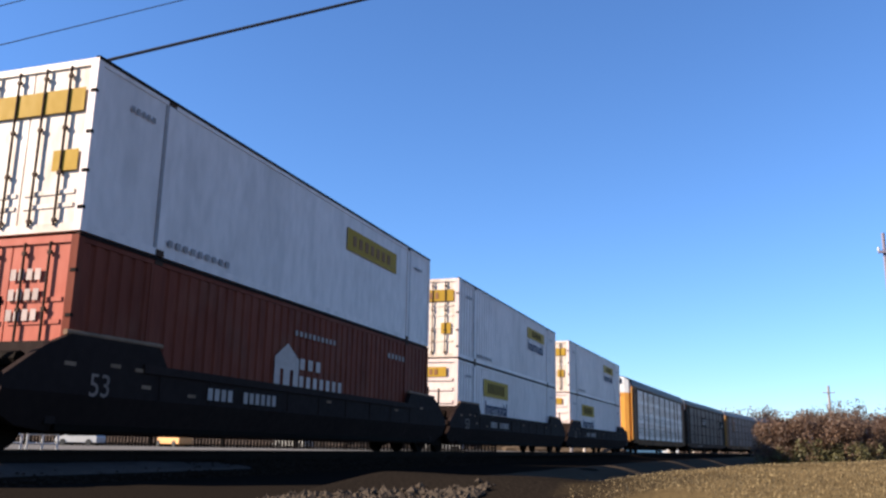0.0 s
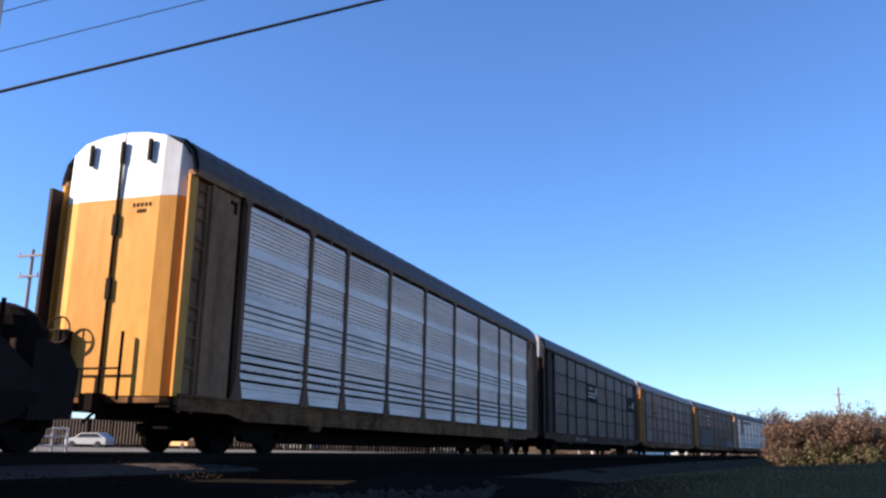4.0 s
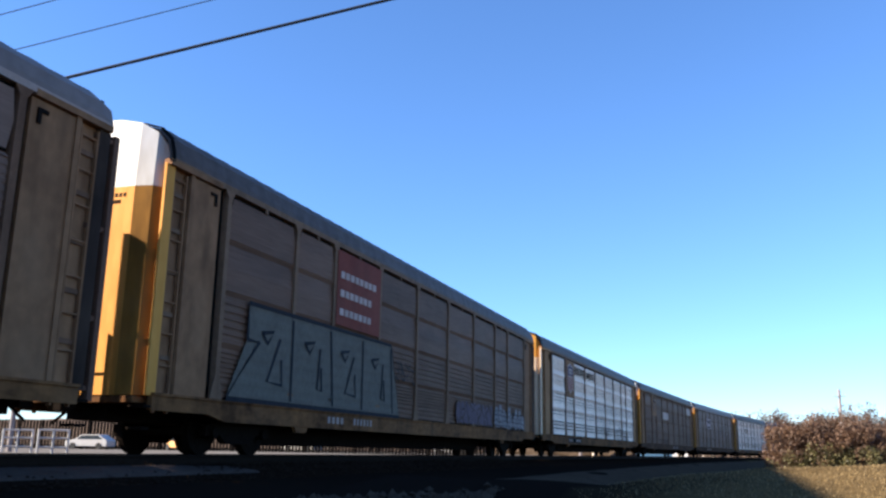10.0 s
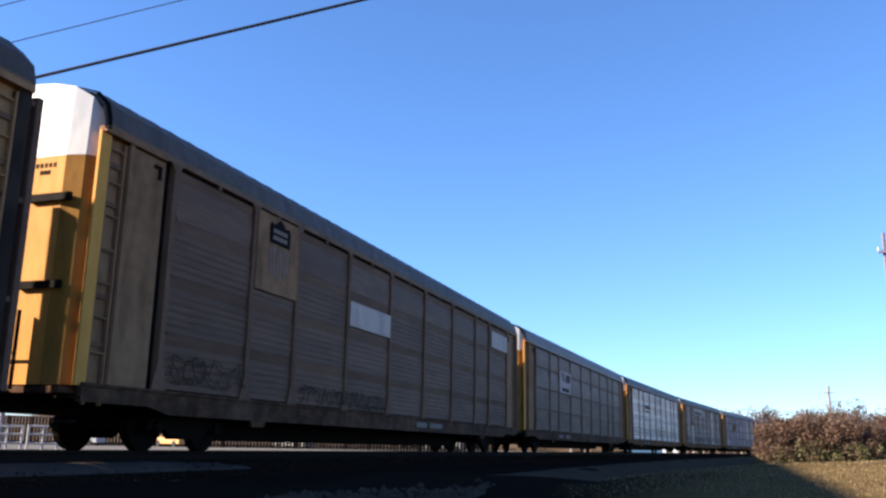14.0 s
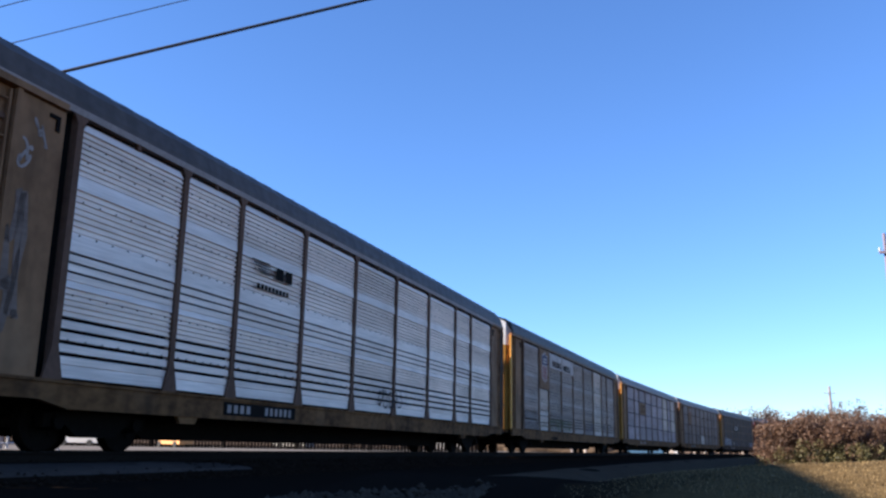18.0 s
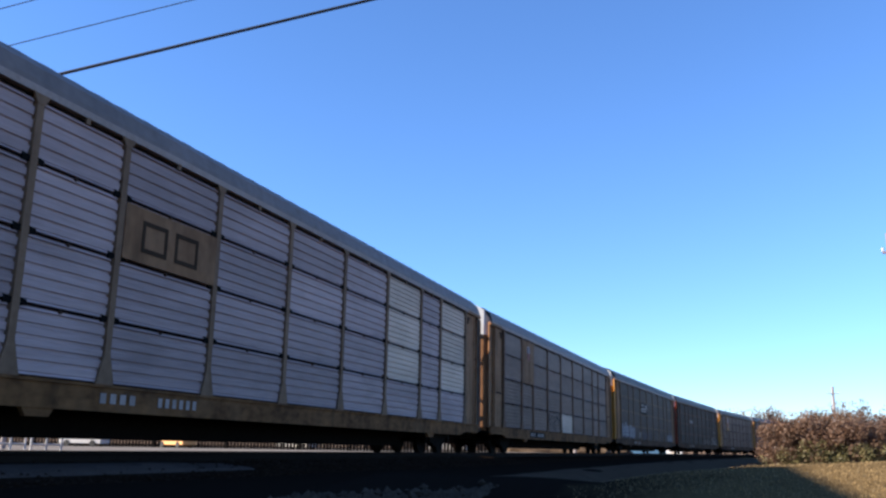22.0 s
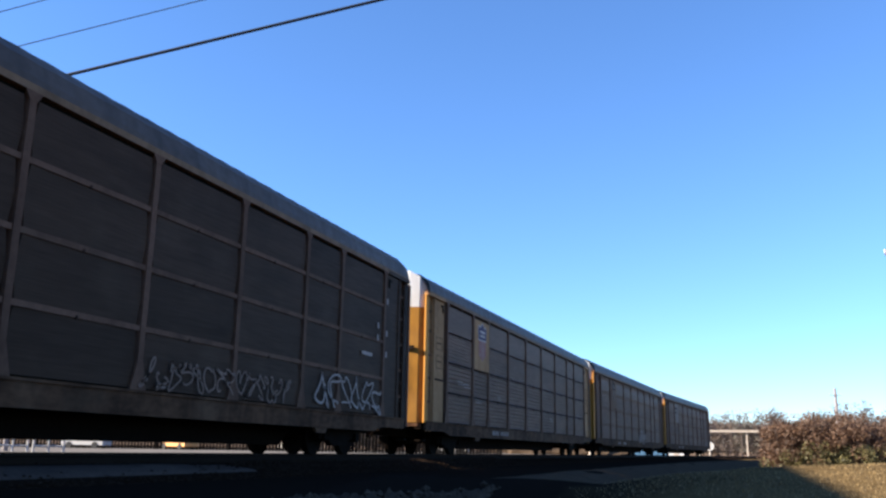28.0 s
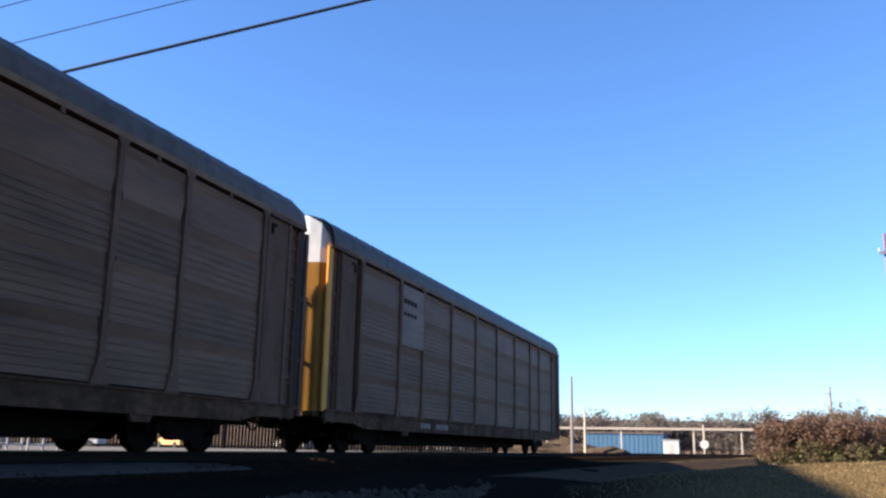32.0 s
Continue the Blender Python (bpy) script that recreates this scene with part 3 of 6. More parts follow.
def woods():
    """A far belt of bare winter trees."""
    rng = random.Random(11)
    v, f, v2, f2, tv, tf = [], [], [], [], [], []
    for i in range(700):
        x, y = rng.uniform(-135, 110), rng.uniform(250, 330)
        h = rng.uniform(7.4, 9.4) + 3.2 * max(0.0, noise.noise((x * 0.07, y * 0.05, 3)) + 0.15) + (1.6 if rng.random() < 0.08 else 0)
        tall = i % 13 == 0
        if tall:
            y, h = rng.uniform(250, 275), rng.uniform(9.6, 12.4)
        pine = rng.random() < (0.4 if tall else 0.12)
        lv, lf = (v2, f2) if pine else (v, f)
        for k in range(11):
            leaves(rng, lv, lf, (x + rng.gauss(0, 1.7), y + rng.gauss(0, 1.5), h * rng.uniform(.55 if tall else .2, .92)), rng.uniform(1.4, 2.4), 46, 0.36)
        c = len(tv)
        tv += [(x - .16, y, -.4), (x + .16, y, -.4), (x + .05, y, h * .9), (x - .05, y, h * .9), (x, y + .2, -.4)]
        tf += [(c, c + 1, c + 2, c + 3), (c + 1, c + 4, c + 2), (c + 4, c, c + 3)]
    bm = bmesh.new()
    prev = None
    for i in range(121):
        x = -900 + i * 15
        top = 12.2 + 1.8 * noise.noise((x * 0.013, 0, 2)) + 0.9 * noise.noise((x * 0.06, 0, 4))
        cur = (bm.verts.new((x, 345, -1)), bm.verts.new((x, 350, top * 0.7)), bm.verts.new((x, 375, top)), bm.verts.new((x, 460, -1)))
        if prev:
            for k in range(3):
                bm.faces.new((prev[k], cur[k], cur[k + 1], prev[k + 1]))
        prev = cur
    tagged(part("wooded_ridge", bm, M["ridge"]), "low brown wooded ridge on the horizon", "ridge", kind="structure")
    tagged(crown("far_woods", v, f, M["woods"], None), "far belt of bare brown winter trees", "trees", kind="stuff")
    tagged(crown("far_pines", v2, f2, M["woods_green"], None), "dark green pines among far bare trees", "trees", kind="stuff")
    tagged(crown("far_trunks", tv, tf, M["bark"], None), "trunks of the far trees", "trees", kind="stuff")


def bare_tree(x, y, h, seed, label):
    rng = random.Random(seed)
    root = new("tree")
    root.location = (x, y, land(x, y))
    tagged(root, label, "tree")
    bm = bmesh.new()
    bmesh.ops.create_cone(bm, cap_ends=True, segments=8, radius1=0.16, radius2=0.06, depth=h * 0.6, matrix=Matrix.Translation((0, 0, h * 0.3)))
    part("trunk", bm, M["bark"], root)
    tips = []
    for k in range(16):
        a, z = rng.uniform(0, 6.3), h * rng.uniform(.3, .6)
        q = (h * .28 * math.cos(a), h * .28 * math.sin(a), z + h * rng.uniform(.15, .4))
        bm = bmesh.new()
        rod(bm, (0, 0, z), q, 0.03, 5)
        part("limb", bm, M["bark"], root)
        tips.append(q)
    v, f = [], []
    for q in tips:
        leaves(rng, v, f, q, h * 0.12, 40, 0.16)
    crown("crown", v, f, M["woods"], root, "sparse brown twigs")


# ---- poles, wires, far buildings ----
def cable(p, q, r, label):
    """A cable hanging slightly between two far points."""
    p, q = Vector(p), Vector(q)
    cu = bpy.data.curves.new("overhead_cable", 'CURVE')
    cu.dimensions, cu.bevel_depth, cu.bevel_resolution = '3D', r, 1
    sp = cu.splines.new('POLY')
    sp.points.add(24)
    for i in range(25):
        t = i / 24
        o = p.lerp(q, t)
        sp.points[i].co = (o.x, o.y, o.z - 0.03 * (1 - (2 * t - 1) ** 2), 1)
    cu.materials.append(M["wire"])
    tagged(new("overhead_cable", cu), label, "cable", "overhead cables", "structure")


def utility_pole(x, y, h, r, arms, material, label):
    root = new("utility_pole")
    z0 = land(x, y)
    root.location = (x, y, z0 - 0.05)
    tagged(root, label, "pole")
    bm = bmesh.new()
    bmesh.ops.create_cone(bm, cap_ends=True, segments=12, radius1=r, radius2=r * 0.65, depth=h, matrix=Matrix.Translation((0, 0, h / 2)))
    part("shaft", bm, material, root)
    for z, w in arms:
        bm = bmesh.new()
        box(bm, -w, w, -0.06 - r, -r * 0.6, z - 0.06, z + 0.06)
        part("crossarm", bm, material, root)
        for sx in (-0.9, 0.9):
            bm = bmesh.new()
            rod(bm, (sx * w, -r * .9, z + 0.06), (sx * w, -r * .9, z + 0.24), 0.05, 8)
            part("insulator", bm, M["far_white"], root)
    return root


def far_side():
    # long low bridge deck of pale concrete on posts
    bridge = new("footbridge_deck")
    bridge.location = (-20, 190, -0.35)
    tagged(bridge, "long pale concrete beam carried on slim posts", "bridge")
    bm = bmesh.new()
    box(bm, -24, 22.5, -0.6, 0.6, 5.02, 5.36)
    part("beam", bm, M["concrete"], bridge)
    bm = bmesh.new()
    box(bm, -24, 22.5, -0.66, -0.6, 5.36, 5.46)
    part("parapet", bm, M["concrete"], bridge)
    for px_ in (-20, -4, 10.8, 20.2):
        bm = bmesh.new()
        box(bm, px_ - 0.15, px_ + 0.15, -0.15, 0.15, 0, 5.0)
        part("post", bm, M["concrete"], bridge)
    # blue clad shed behind
    shed = new("blue_shed")
    shed.location = (-22.5, 200, -0.35)
    tagged(shed, "long low industrial shed with blue cladding", "building")
    bm = bmesh.new()
    box(bm, -11, 6.3, 0, 14, 0, 4.4)
    part("wall", bm, M["blue_wall"], shed)
    for i in range(18):
        bm = bmesh.new()
        box(bm, -10.9 + i * 0.98, -10.8 + i * 0.98, -0.06, 0, 0.1, 4.3)
        part("cladding_rib", bm, M["blue_wall"], shed)
    bm = bmesh.new()
    prism(bm, [(-11.3, 4.4), (6.6, 4.4), (6.6, 4.6), (-11.3, 4.6)], "y", -0.3, 14.3)
    part("roof", bm, M["roof_pale"], shed)
    # white cabin
    cabin = new("white_cabin")
    cabin.location = (-12.0, 165, -0.35)
    tagged(cabin, "small white trackside cabin", "cabin")
    bm = bmesh.new()
    box(bm, -1.35, 1.35, 0, 2.4, 0, 2.55)
    part("wall", bm, M["white_end"], cabin)
    bm = bmesh.new()
    box(bm, -1.5, 1.5, -0.15, 2.55, 2.55, 2.7)
    part("roof", bm, M["far_white"], cabin)
    bm = bmesh.new()
    box(bm, -0.45, 0.45, -0.04, 0, 0.1, 2.1)
    part("door", bm, M["concrete"], cabin)
    # white signal post with a round target
    sig = new("signal_post")
    sig.location = (-6.0, 160, -0.35)
    tagged(sig, "white trackside signal post with a round plate", "signal")
    bm = bmesh.new()
    rod(bm, (0, 0, 0), (0, 0, 5.2), 0.16, 8)
    part("post", bm, M["concrete"], sig)
    bm = bmesh.new()
    bmesh.ops.create_cone(bm, cap_ends=True, segments=16, radius1=0.75, radius2=0.75, depth=0.1, matrix=pose(0, -0.2, 1.9, 90))
    part("plate", bm, M["far_white"], sig)
    # heaps of pale stone by the track
    rng = random.Random(3)
    for x, y, r, h, mt in ((-33.0, 175, 4.5, 3.0, "pale_gravel"), (-36, 160, 6, 1.9, "pale_gravel"), (-28, 158, 5, 1.6, "pale_gravel"), (-22, 155, 4, 1.2, "pale_gravel"), (-41, 165, 6, 2.8, "pale_gravel")):
        bm = bmesh.new()
        bmesh.ops.create_icosphere(bm, subdivisions=3, radius=1)
        for q in bm.verts:
            k = 1 + 0.28 * noise.noise(q.co * 2.2 + Vector((x, y, 0)))
            q.co = Vector((q.co.x * r * k, q.co.y * r * 0.6 * k, max(q.co.z, -0.1) * h * k))
        ob = part("stone_mound", bm, M[mt])
        ob.location = (x, y, land(x, y))
        tagged(ob, "sunlit heap of pale crushed stone", "stone heap", "stone heaps")
    # board fence and parked vehicles, seen below the train
    fence = new("board_fence")
    fence.location = (-92, 70, -0.36)
    tagged(fence, "dark weathered board fence", "fence")
    for i in range(200):
        piece("board", "board", lambda bm: box(bm, -0.15, 0.15, -0.02, 0.02, 0, 3.0), M["fence"], fence, (i * 0.34, i * 0.10, 0))
    for i in range(27):
        piece("post", "fencepost", lambda bm: box(bm, -0.07, 0.07, -0.1, -0.025, 0, 3.1), M["fence"], fence, (i * 2.5, i * 0.735, 0))
    rail = new("white_guard_rail")
    rail.location = (-62, 50, -0.36)
    tagged(rail, "low white painted guard rail", "rail")
    bm = bmesh.new()
    box(bm, -6, 9, -0.05, 0.05, 0.36, 0.5)
    part("beam", bm, M["far_white"], rail)
    for i in range(7):
        piece("post", "railpost", lambda bm: box(bm, -0.06, 0.06, -0.05, 0.05, 0, 0.36), M["far_white"], rail, (-5.5 + i * 2.3, 0.1, 0))


def pipe_gate(x, y):
    gate = tagged(new("pipe_gate"), "white painted pipe gate standing beyond the track", "gate")
    gate.matrix_world = pose(x, y, land(x, y) - 0.02, 0, 0, 40)
    for k in (-0.7, 0.0, 0.7):
        bm = bmesh.new()
        rod(bm, (k, 0, 0), (k, 0, 1.25), 0.06, 8)
        part("post", bm, M["far_white"], gate)
    for z in (0.35, 0.8, 1.2):
        bm = bmesh.new()
        rod(bm, (-0.7, 0, z), (0.7, 0, z), 0.045, 8)
        part("rail", bm, M["far_white"], gate)


def wheel_mesh(bm, r, w):
    bmesh.ops.create_cone(bm, cap_ends=True, segments=20, radius1=r, radius2=r, depth=w, matrix=pose(0, 0, 0, 0, 90))


def parked_car(x, y, turn, paint, label):
    root = new("parked_car")
    root.matrix_world = pose(x, y, land(x, y) + 0.03, 0, 0, turn)
    tagged(root, label, "car", "parked cars")
    bm = bmesh.new()
    prism(bm, [(-2.25, 0.28), (2.25, 0.28), (2.3, 0.62), (2.15, 0.86), (1.15, 0.95), (0.55, 1.42), (-1.35, 1.45), (-2.0, 0.98), (-2.28, 0.9)], "x", -0.86, 0.86)
    bmesh.ops.bevel(bm, geom=bm.edges, offset=0.05, segments=1, affect='EDGES')
    part("body", bm, paint, root)
    for sx in (-1, 1):
        bm = bmesh.new()
        prism(bm, [(1.0, 0.97), (0.5, 1.36), (-1.25, 1.38), (-1.75, 1.0)], "x", sx * 0.862, sx * 0.875)
        part("side_window", bm, M["dark_glass"], root)
    for wx in (-0.8, 0.8):
        for wy in (-1.4, 1.4):
            bm = bmesh.new()
            wheel_mesh(bm, 0.32, 0.22)
            ob = part("wheel", bm, M["rubber"], root)
            ob.location = (wx, wy, 0.32)


# ---- the train ----
HALF = 13.65                     # half the length of an auto rack's body
COLUMNS = (-11.62, -8.87, -6.95, -4.20, -1.37, 1.48, 4.30, 7.06, 8.92, 11.68)
ROWS = ((1.06, 2.00), (2.05, 3.01), (3.06, 4.02), (4.07, 4.94))
LAP_ROWS = ((1.06, 2.032), (2.036, 3.042), (3.046, 4.052), (4.056, 4.95))
BOGIE_AT = 10.05
WHEEL_R = 0.44
WHEELSETS = []


def bogie(parent, y):
    """A three-piece freight bogie: bolster, two cast side frames, two wheelsets."""
    def bolster(bm):
        box(bm, -1.0, 1.0, -0.22, 0.22, 0.42, 0.66)
        box(bm, -0.3, 0.3, -0.3, 0.3, 0.66, 0.74)
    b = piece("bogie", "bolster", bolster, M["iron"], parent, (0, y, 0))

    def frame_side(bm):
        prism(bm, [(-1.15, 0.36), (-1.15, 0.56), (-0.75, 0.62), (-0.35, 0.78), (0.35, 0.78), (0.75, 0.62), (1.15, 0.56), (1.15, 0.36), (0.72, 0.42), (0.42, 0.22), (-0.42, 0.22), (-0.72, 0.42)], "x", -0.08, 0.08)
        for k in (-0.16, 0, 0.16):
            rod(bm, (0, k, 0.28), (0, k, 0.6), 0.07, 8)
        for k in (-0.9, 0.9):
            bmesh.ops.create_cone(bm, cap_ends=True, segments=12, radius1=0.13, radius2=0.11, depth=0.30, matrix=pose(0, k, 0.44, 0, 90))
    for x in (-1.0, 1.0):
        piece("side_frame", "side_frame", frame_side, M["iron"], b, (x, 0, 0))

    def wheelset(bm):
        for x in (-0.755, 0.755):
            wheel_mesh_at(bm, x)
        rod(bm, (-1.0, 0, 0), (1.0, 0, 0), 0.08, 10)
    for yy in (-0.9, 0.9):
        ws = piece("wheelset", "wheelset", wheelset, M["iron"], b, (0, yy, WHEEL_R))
        WHEELSETS.append((ws, yy))
    return b


def wheel_mesh_at(bm, x):
    s = 1 if x > 0 else -1
    bmesh.ops.create_cone(bm, cap_ends=True, segments=24, radius1=WHEEL_R, radius2=WHEEL_R, depth=0.13, matrix=pose(x, 0, 0, 0, 90))
    bmesh.ops.create_cone(bm, cap_ends=True, segments=24, radius1=WHEEL_R + 0.025, radius2=WHEEL_R + 0.025, depth=0.03, matrix=pose(x - s * 0.07, 0, 0, 0, 90))
    for k in range(4):
        bmesh.ops.create_cone(bm, cap_ends=True, segments=8, radius1=0.06, radius2=0.06, depth=0.02, matrix=pose(x + s * 0.07, 0.24 * math.cos(k * 1.571), 0.24 * math.sin(k * 1.571), 0, 90))


def coupler(parent, y, way, z=0.86):
    def make(bm):
        box(bm, -0.09, 0.09, 0, 0.55, -0.09, 0.09)
        prism(bm, [(-0.16, 0.45), (0.18, 0.45), (0.18, 0.72), (0.05, 0.66), (0.0, 0.78), (-0.16, 0.78)], "z", -0.15, 0.15)
        rod(bm, (0.3, 0.0, -0.05), (0.25, 0.5, -0.35), 0.03, 6)
    piece("coupler", "coupler", make, M["iron"], parent, (0, y, z), turn=0 if way > 0 else 180)


# Pressings from the foot (0) to the top (1) of a side panel.
PRESSINGS = {
    "bold": ((0, .05, "plain"), (.05, .23, "slot"), (.23, .34, "fine"), (.34, .37, "plain"), (.37, .48, "mid"), (.48, .56, "plain"), (.56, .73, "fine"), (.73, .79, "plain"), (.79, .97, "fine"), (.97, 1, "plain")),
    "banded": ((0, .04, "plain"), (.04, .17, "slot"), (.17, .22, "plain"), (.22, .30, "mid"), (.30, .345, "lap"), (.345, .40, "plain"), (.40, .52, "mid"), (.52, .56, "lap"), (.56, .62, "plain"), (.62, .73, "fine"), (.73, .77, "lap"), (.77, .82, "plain"), (.82, .97, "fine"), (.97, 1, "plain")),
    "worn": ((0, .04, "plain"), (.04, .20, "slot"), (.20, .26, "fine"), (.26, .36, "mid"), (.36, .40, "plain"), (.40, .50, "mid"), (.50, .62, "fine"), (.62, .65, "plain"), (.65, .76, "mid"), (.76, .97, "fine"), (.97, 1, "plain")),
    "dull": ((0, .10, "soft"), (.10, .24, "fine"), (.24, .27, "lap"), (.27, .5, "soft"), (.5, .53, "lap"), (.53, .76, "flat"), (.76, .79, "lap"), (.79, 1, "flat")),
    "row_low": ((0, .04, "plain"), (.04, .95, "soft"), (.95, 1, "plain")),
    "row_mid": ((0, .06, "plain"), (.06, .94, "ripple"), (.94, 1, "plain")),
    "row_top": ((0, 1, "flat"),),
    "row_deep": ((0, .05, "plain"), (.05, .95, "wide"), (.95, 1, "plain")),
    "lap_low": ((0, .78, "ripple"), (.78, 1, "lap")),
    "lap_mid": ((0, .78, "ripple"), (.78, 1, "lap")),
    "lap_top": ((0, .80, "flat"), (.80, 1, "lap")),
}


def ribbed(bm, y0, y1, z0, z1, style, chamfer=0.1):
    """A pressed side panel: grooves run lengthwise between plain bands; the corners are cut."""
    h, zs = z1 - z0, []
    for f0, f1, kind in PRESSINGS[style]:
        a, e = z0 + f0 * h, z0 + f1 * h
        if kind == "plain":
            zs += [(a, 0.012), (e - 0.012, -0.004), (e - 0.006, -0.016)]
        elif kind == "lap":
            zs += [(a, -0.03), (e - 0.02, 0.012), (e - 0.008, 0.016)]
        elif kind == "flat":
            zs += [(a, 0.0), ((a + e) / 2, 0.003)]
        else:
            pitch, lip, deep = {"slot": (0.165, 0.64, 0.05), "mid": (0.135, 0.74, 0.035), "fine": (0.088, 0.45, 0.032), "wide": (0.175, 0.62, 0.03), "soft": (0.140, 0.5, 0.026), "ripple": (0.125, 0.5, 0.011)}[kind]
            k = max(1, int(round((e - a) / pitch)))
            p = (e - a) / k
            for i in range(k):
                c = a + i * p
                zs += [(c, 0), (c + p * lip, 0.002), (c + p * (lip + 0.08), -deep), None if kind in ("slot", "mid") else (c + p * 0.93, -deep)]
    zs.append((z1, 0))
    prev = gap = None
    for at in zs:
        if at is None:
            # an open slot, with a strip left at either end
            gap, prev = prev, None
            continue
        z, x = at
        cut = max(0, chamfer - (z1 - z), chamfer - (z - z0)) if chamfer else 0
        cur = (bm.verts.new((1.49 + x, y0 + cut, z)), bm.verts.new((1.49 + x, y1 - cut, z)))
        if prev:
            bm.faces.new((prev[0], prev[1], cur[1], cur[0]))
        elif gap:
            for k, dy in ((0, 0.03), (1, -0.03)):
                bm.faces.new((gap[k], bm.verts.new(gap[k].co + Vector((0, dy, 0))), bm.verts.new(cur[k].co + Vector((0, dy, 0))), cur[k]))
            gap = None
        prev = cur
    # a returned edge gives the sheet its thickness
    r = bmesh.ops.extrude_edge_only(bm, edges=[e for e in bm.edges if e.is_boundary])
    for v in r["geom"]:
        if isinstance(v, bmesh.types.BMVert):
            v.co.x -= 0.05


ROOF = [(1.52, 5.04), (1.50, 5.25), (1.43, 5.50), (1.20, 5.73), (0.80, 5.86), (0.38, 5.92), (0, 5.94)]
ROOF = ROOF + [(-x, z) for x, z in ROOF[-2::-1]]


def roof_mesh(bm, drop=0.0):
    rings = []
    k = 92
    for i in range(k + 1):
        y = -HALF + 0.12 + (2 * HALF - 0.24) * i / k
        lift = 0.008 if i % 2 else 0.0
        end = 0.05 if i in (0, k) else 0.0
        rings.append([bm.verts.new((x * (1 + lift * 0.4 - end * 0.12), y, z + (lift - end) * (1 if z > 5.1 else 0) - drop * max(0, z - 5.04))) for x, z in ROOF])
    for a, b in zip(rings, rings[1:]):
        for j in range(len(ROOF) - 1):
            bm.faces.new((a[j], a[j + 1], b[j + 1], b[j]))


def top_of(x):
    """The underside of the roof's end at offset x."""
    x = abs(x)
    pts = ROOF[:7]
    for (xa, za), (xb, zb) in zip(pts, pts[1:]):
        if xb <= x <= xa:
            return za + (zb - za) * (xa - x) / (xa - xb)
    return 5.04


def end_leaf(bm, side, z0, z1, follow, plan=((0.02, 0.0), (0.5, 0.0), (0.92, 0.0), (1.24, 0.07), (1.41, 0.30))):
    """One half of the end doors: a flat middle, a slanted outer part; the top follows the roof."""
    lo, hi = [], []
    for x, y in plan:
        zt = min(z1, top_of(min(x * 1.06, 1.5)) - 0.02) if follow else z1
        lo.append(bm.verts.new((side * x, y, z0)))
        hi.append(bm.verts.new((side * x, y + (0.03 if follow else 0), zt)))
    for i in range(len(plan) - 1):
        bm.faces.new((lo[i], lo[i + 1], hi[i + 1], hi[i]))
    r = bmesh.ops.extrude_face_region(bm, geom=list(bm.faces))
    for v in r["geom"]:
        if isinstance(v, bmesh.types.BMVert):
            v.co.y += 0.06


def car_end(root, y, way, paint, white, dark_marks, wing):
    """Doors, corner posts, ladder and grab rails at one end. way -1: the end that faces -y."""
    turn = 0 if way < 0 else 180
    for side in (-1, 1):
        piece("end_door", ("leaf", side), lambda bm: end_leaf(bm, side, 0.98, 4.60, False, ((0.02, 0.0), (0.5, 0.0), (0.92, 0.0))), paint, root, (0, y, 0), turn=turn)
        piece("door_wing", ("wing_leaf", side), lambda bm: end_leaf(bm, side, 0.98, 4.60, False, ((0.923, 0.0), (1.24, 0.07), (1.41, 0.30))), wing, root, (0, y, 0), turn=turn)
        piece("end_door_top", ("leaf_top", side, way), lambda bm: end_leaf(bm, side, 4.604, 6.0 if way < 0 else 5.62, True), white, root, (0, y, 0), turn=turn)
    piece("lock_rod", "lock_rod", lambda bm: (rod(bm, (0.0, -0.03, 1.0), (0.0, -0.03, 5.3), 0.025, 6), box(bm, -0.05, 0.05, -0.06, 0.0, 2.7, 3.1), box(bm, -0.05, 0.05, -0.06, 0.0, 3.9, 4.3)), M["black"], root, (0, y, 0), turn=turn)
    if way < 0:
        for z, a, b in ((4.42, 0.34, 0.78), (4.30, 0.44, 0.66)):
            for i in range(5):
                piece("door_stencil", ("door_stencil", z), lambda bm: box(bm, 0, (b - a) * 0.12, -0.006, 0, z, z + 0.07), M["rust"], root, (a + (b - a) * i / 5, y, 0))
    for k in dark_marks:
        piece("hinge_slot", "slot", lambda bm: box(bm, -0.035, 0.035, -0.03, 0.02, 0, 0.42), M["black"], root, (k, y - way * -0.02, 5.3), turn=turn)
    for sx in (-1, 1):
        piece("corner_post", ("corner_post", sx), lambda bm: box(bm, min(sx * 1.415, sx * 1.465), max(sx * 1.415, sx * 1.465), 0.12, 0.36, 0.98, 5.02), paint, root, (0, y, 0), turn=turn)


def ladder_mesh(bm):
    for x in (0.0, 0.36):
        box(bm, -0.03, 0.03, x - 0.02, x + 0.02, 0.7, 4.95)
    for i in range(8):
        rod(bm, (0, 0, 0.95 + i * 0.55), (0, 0.36, 0.95 + i * 0.55), 0.018, 6)


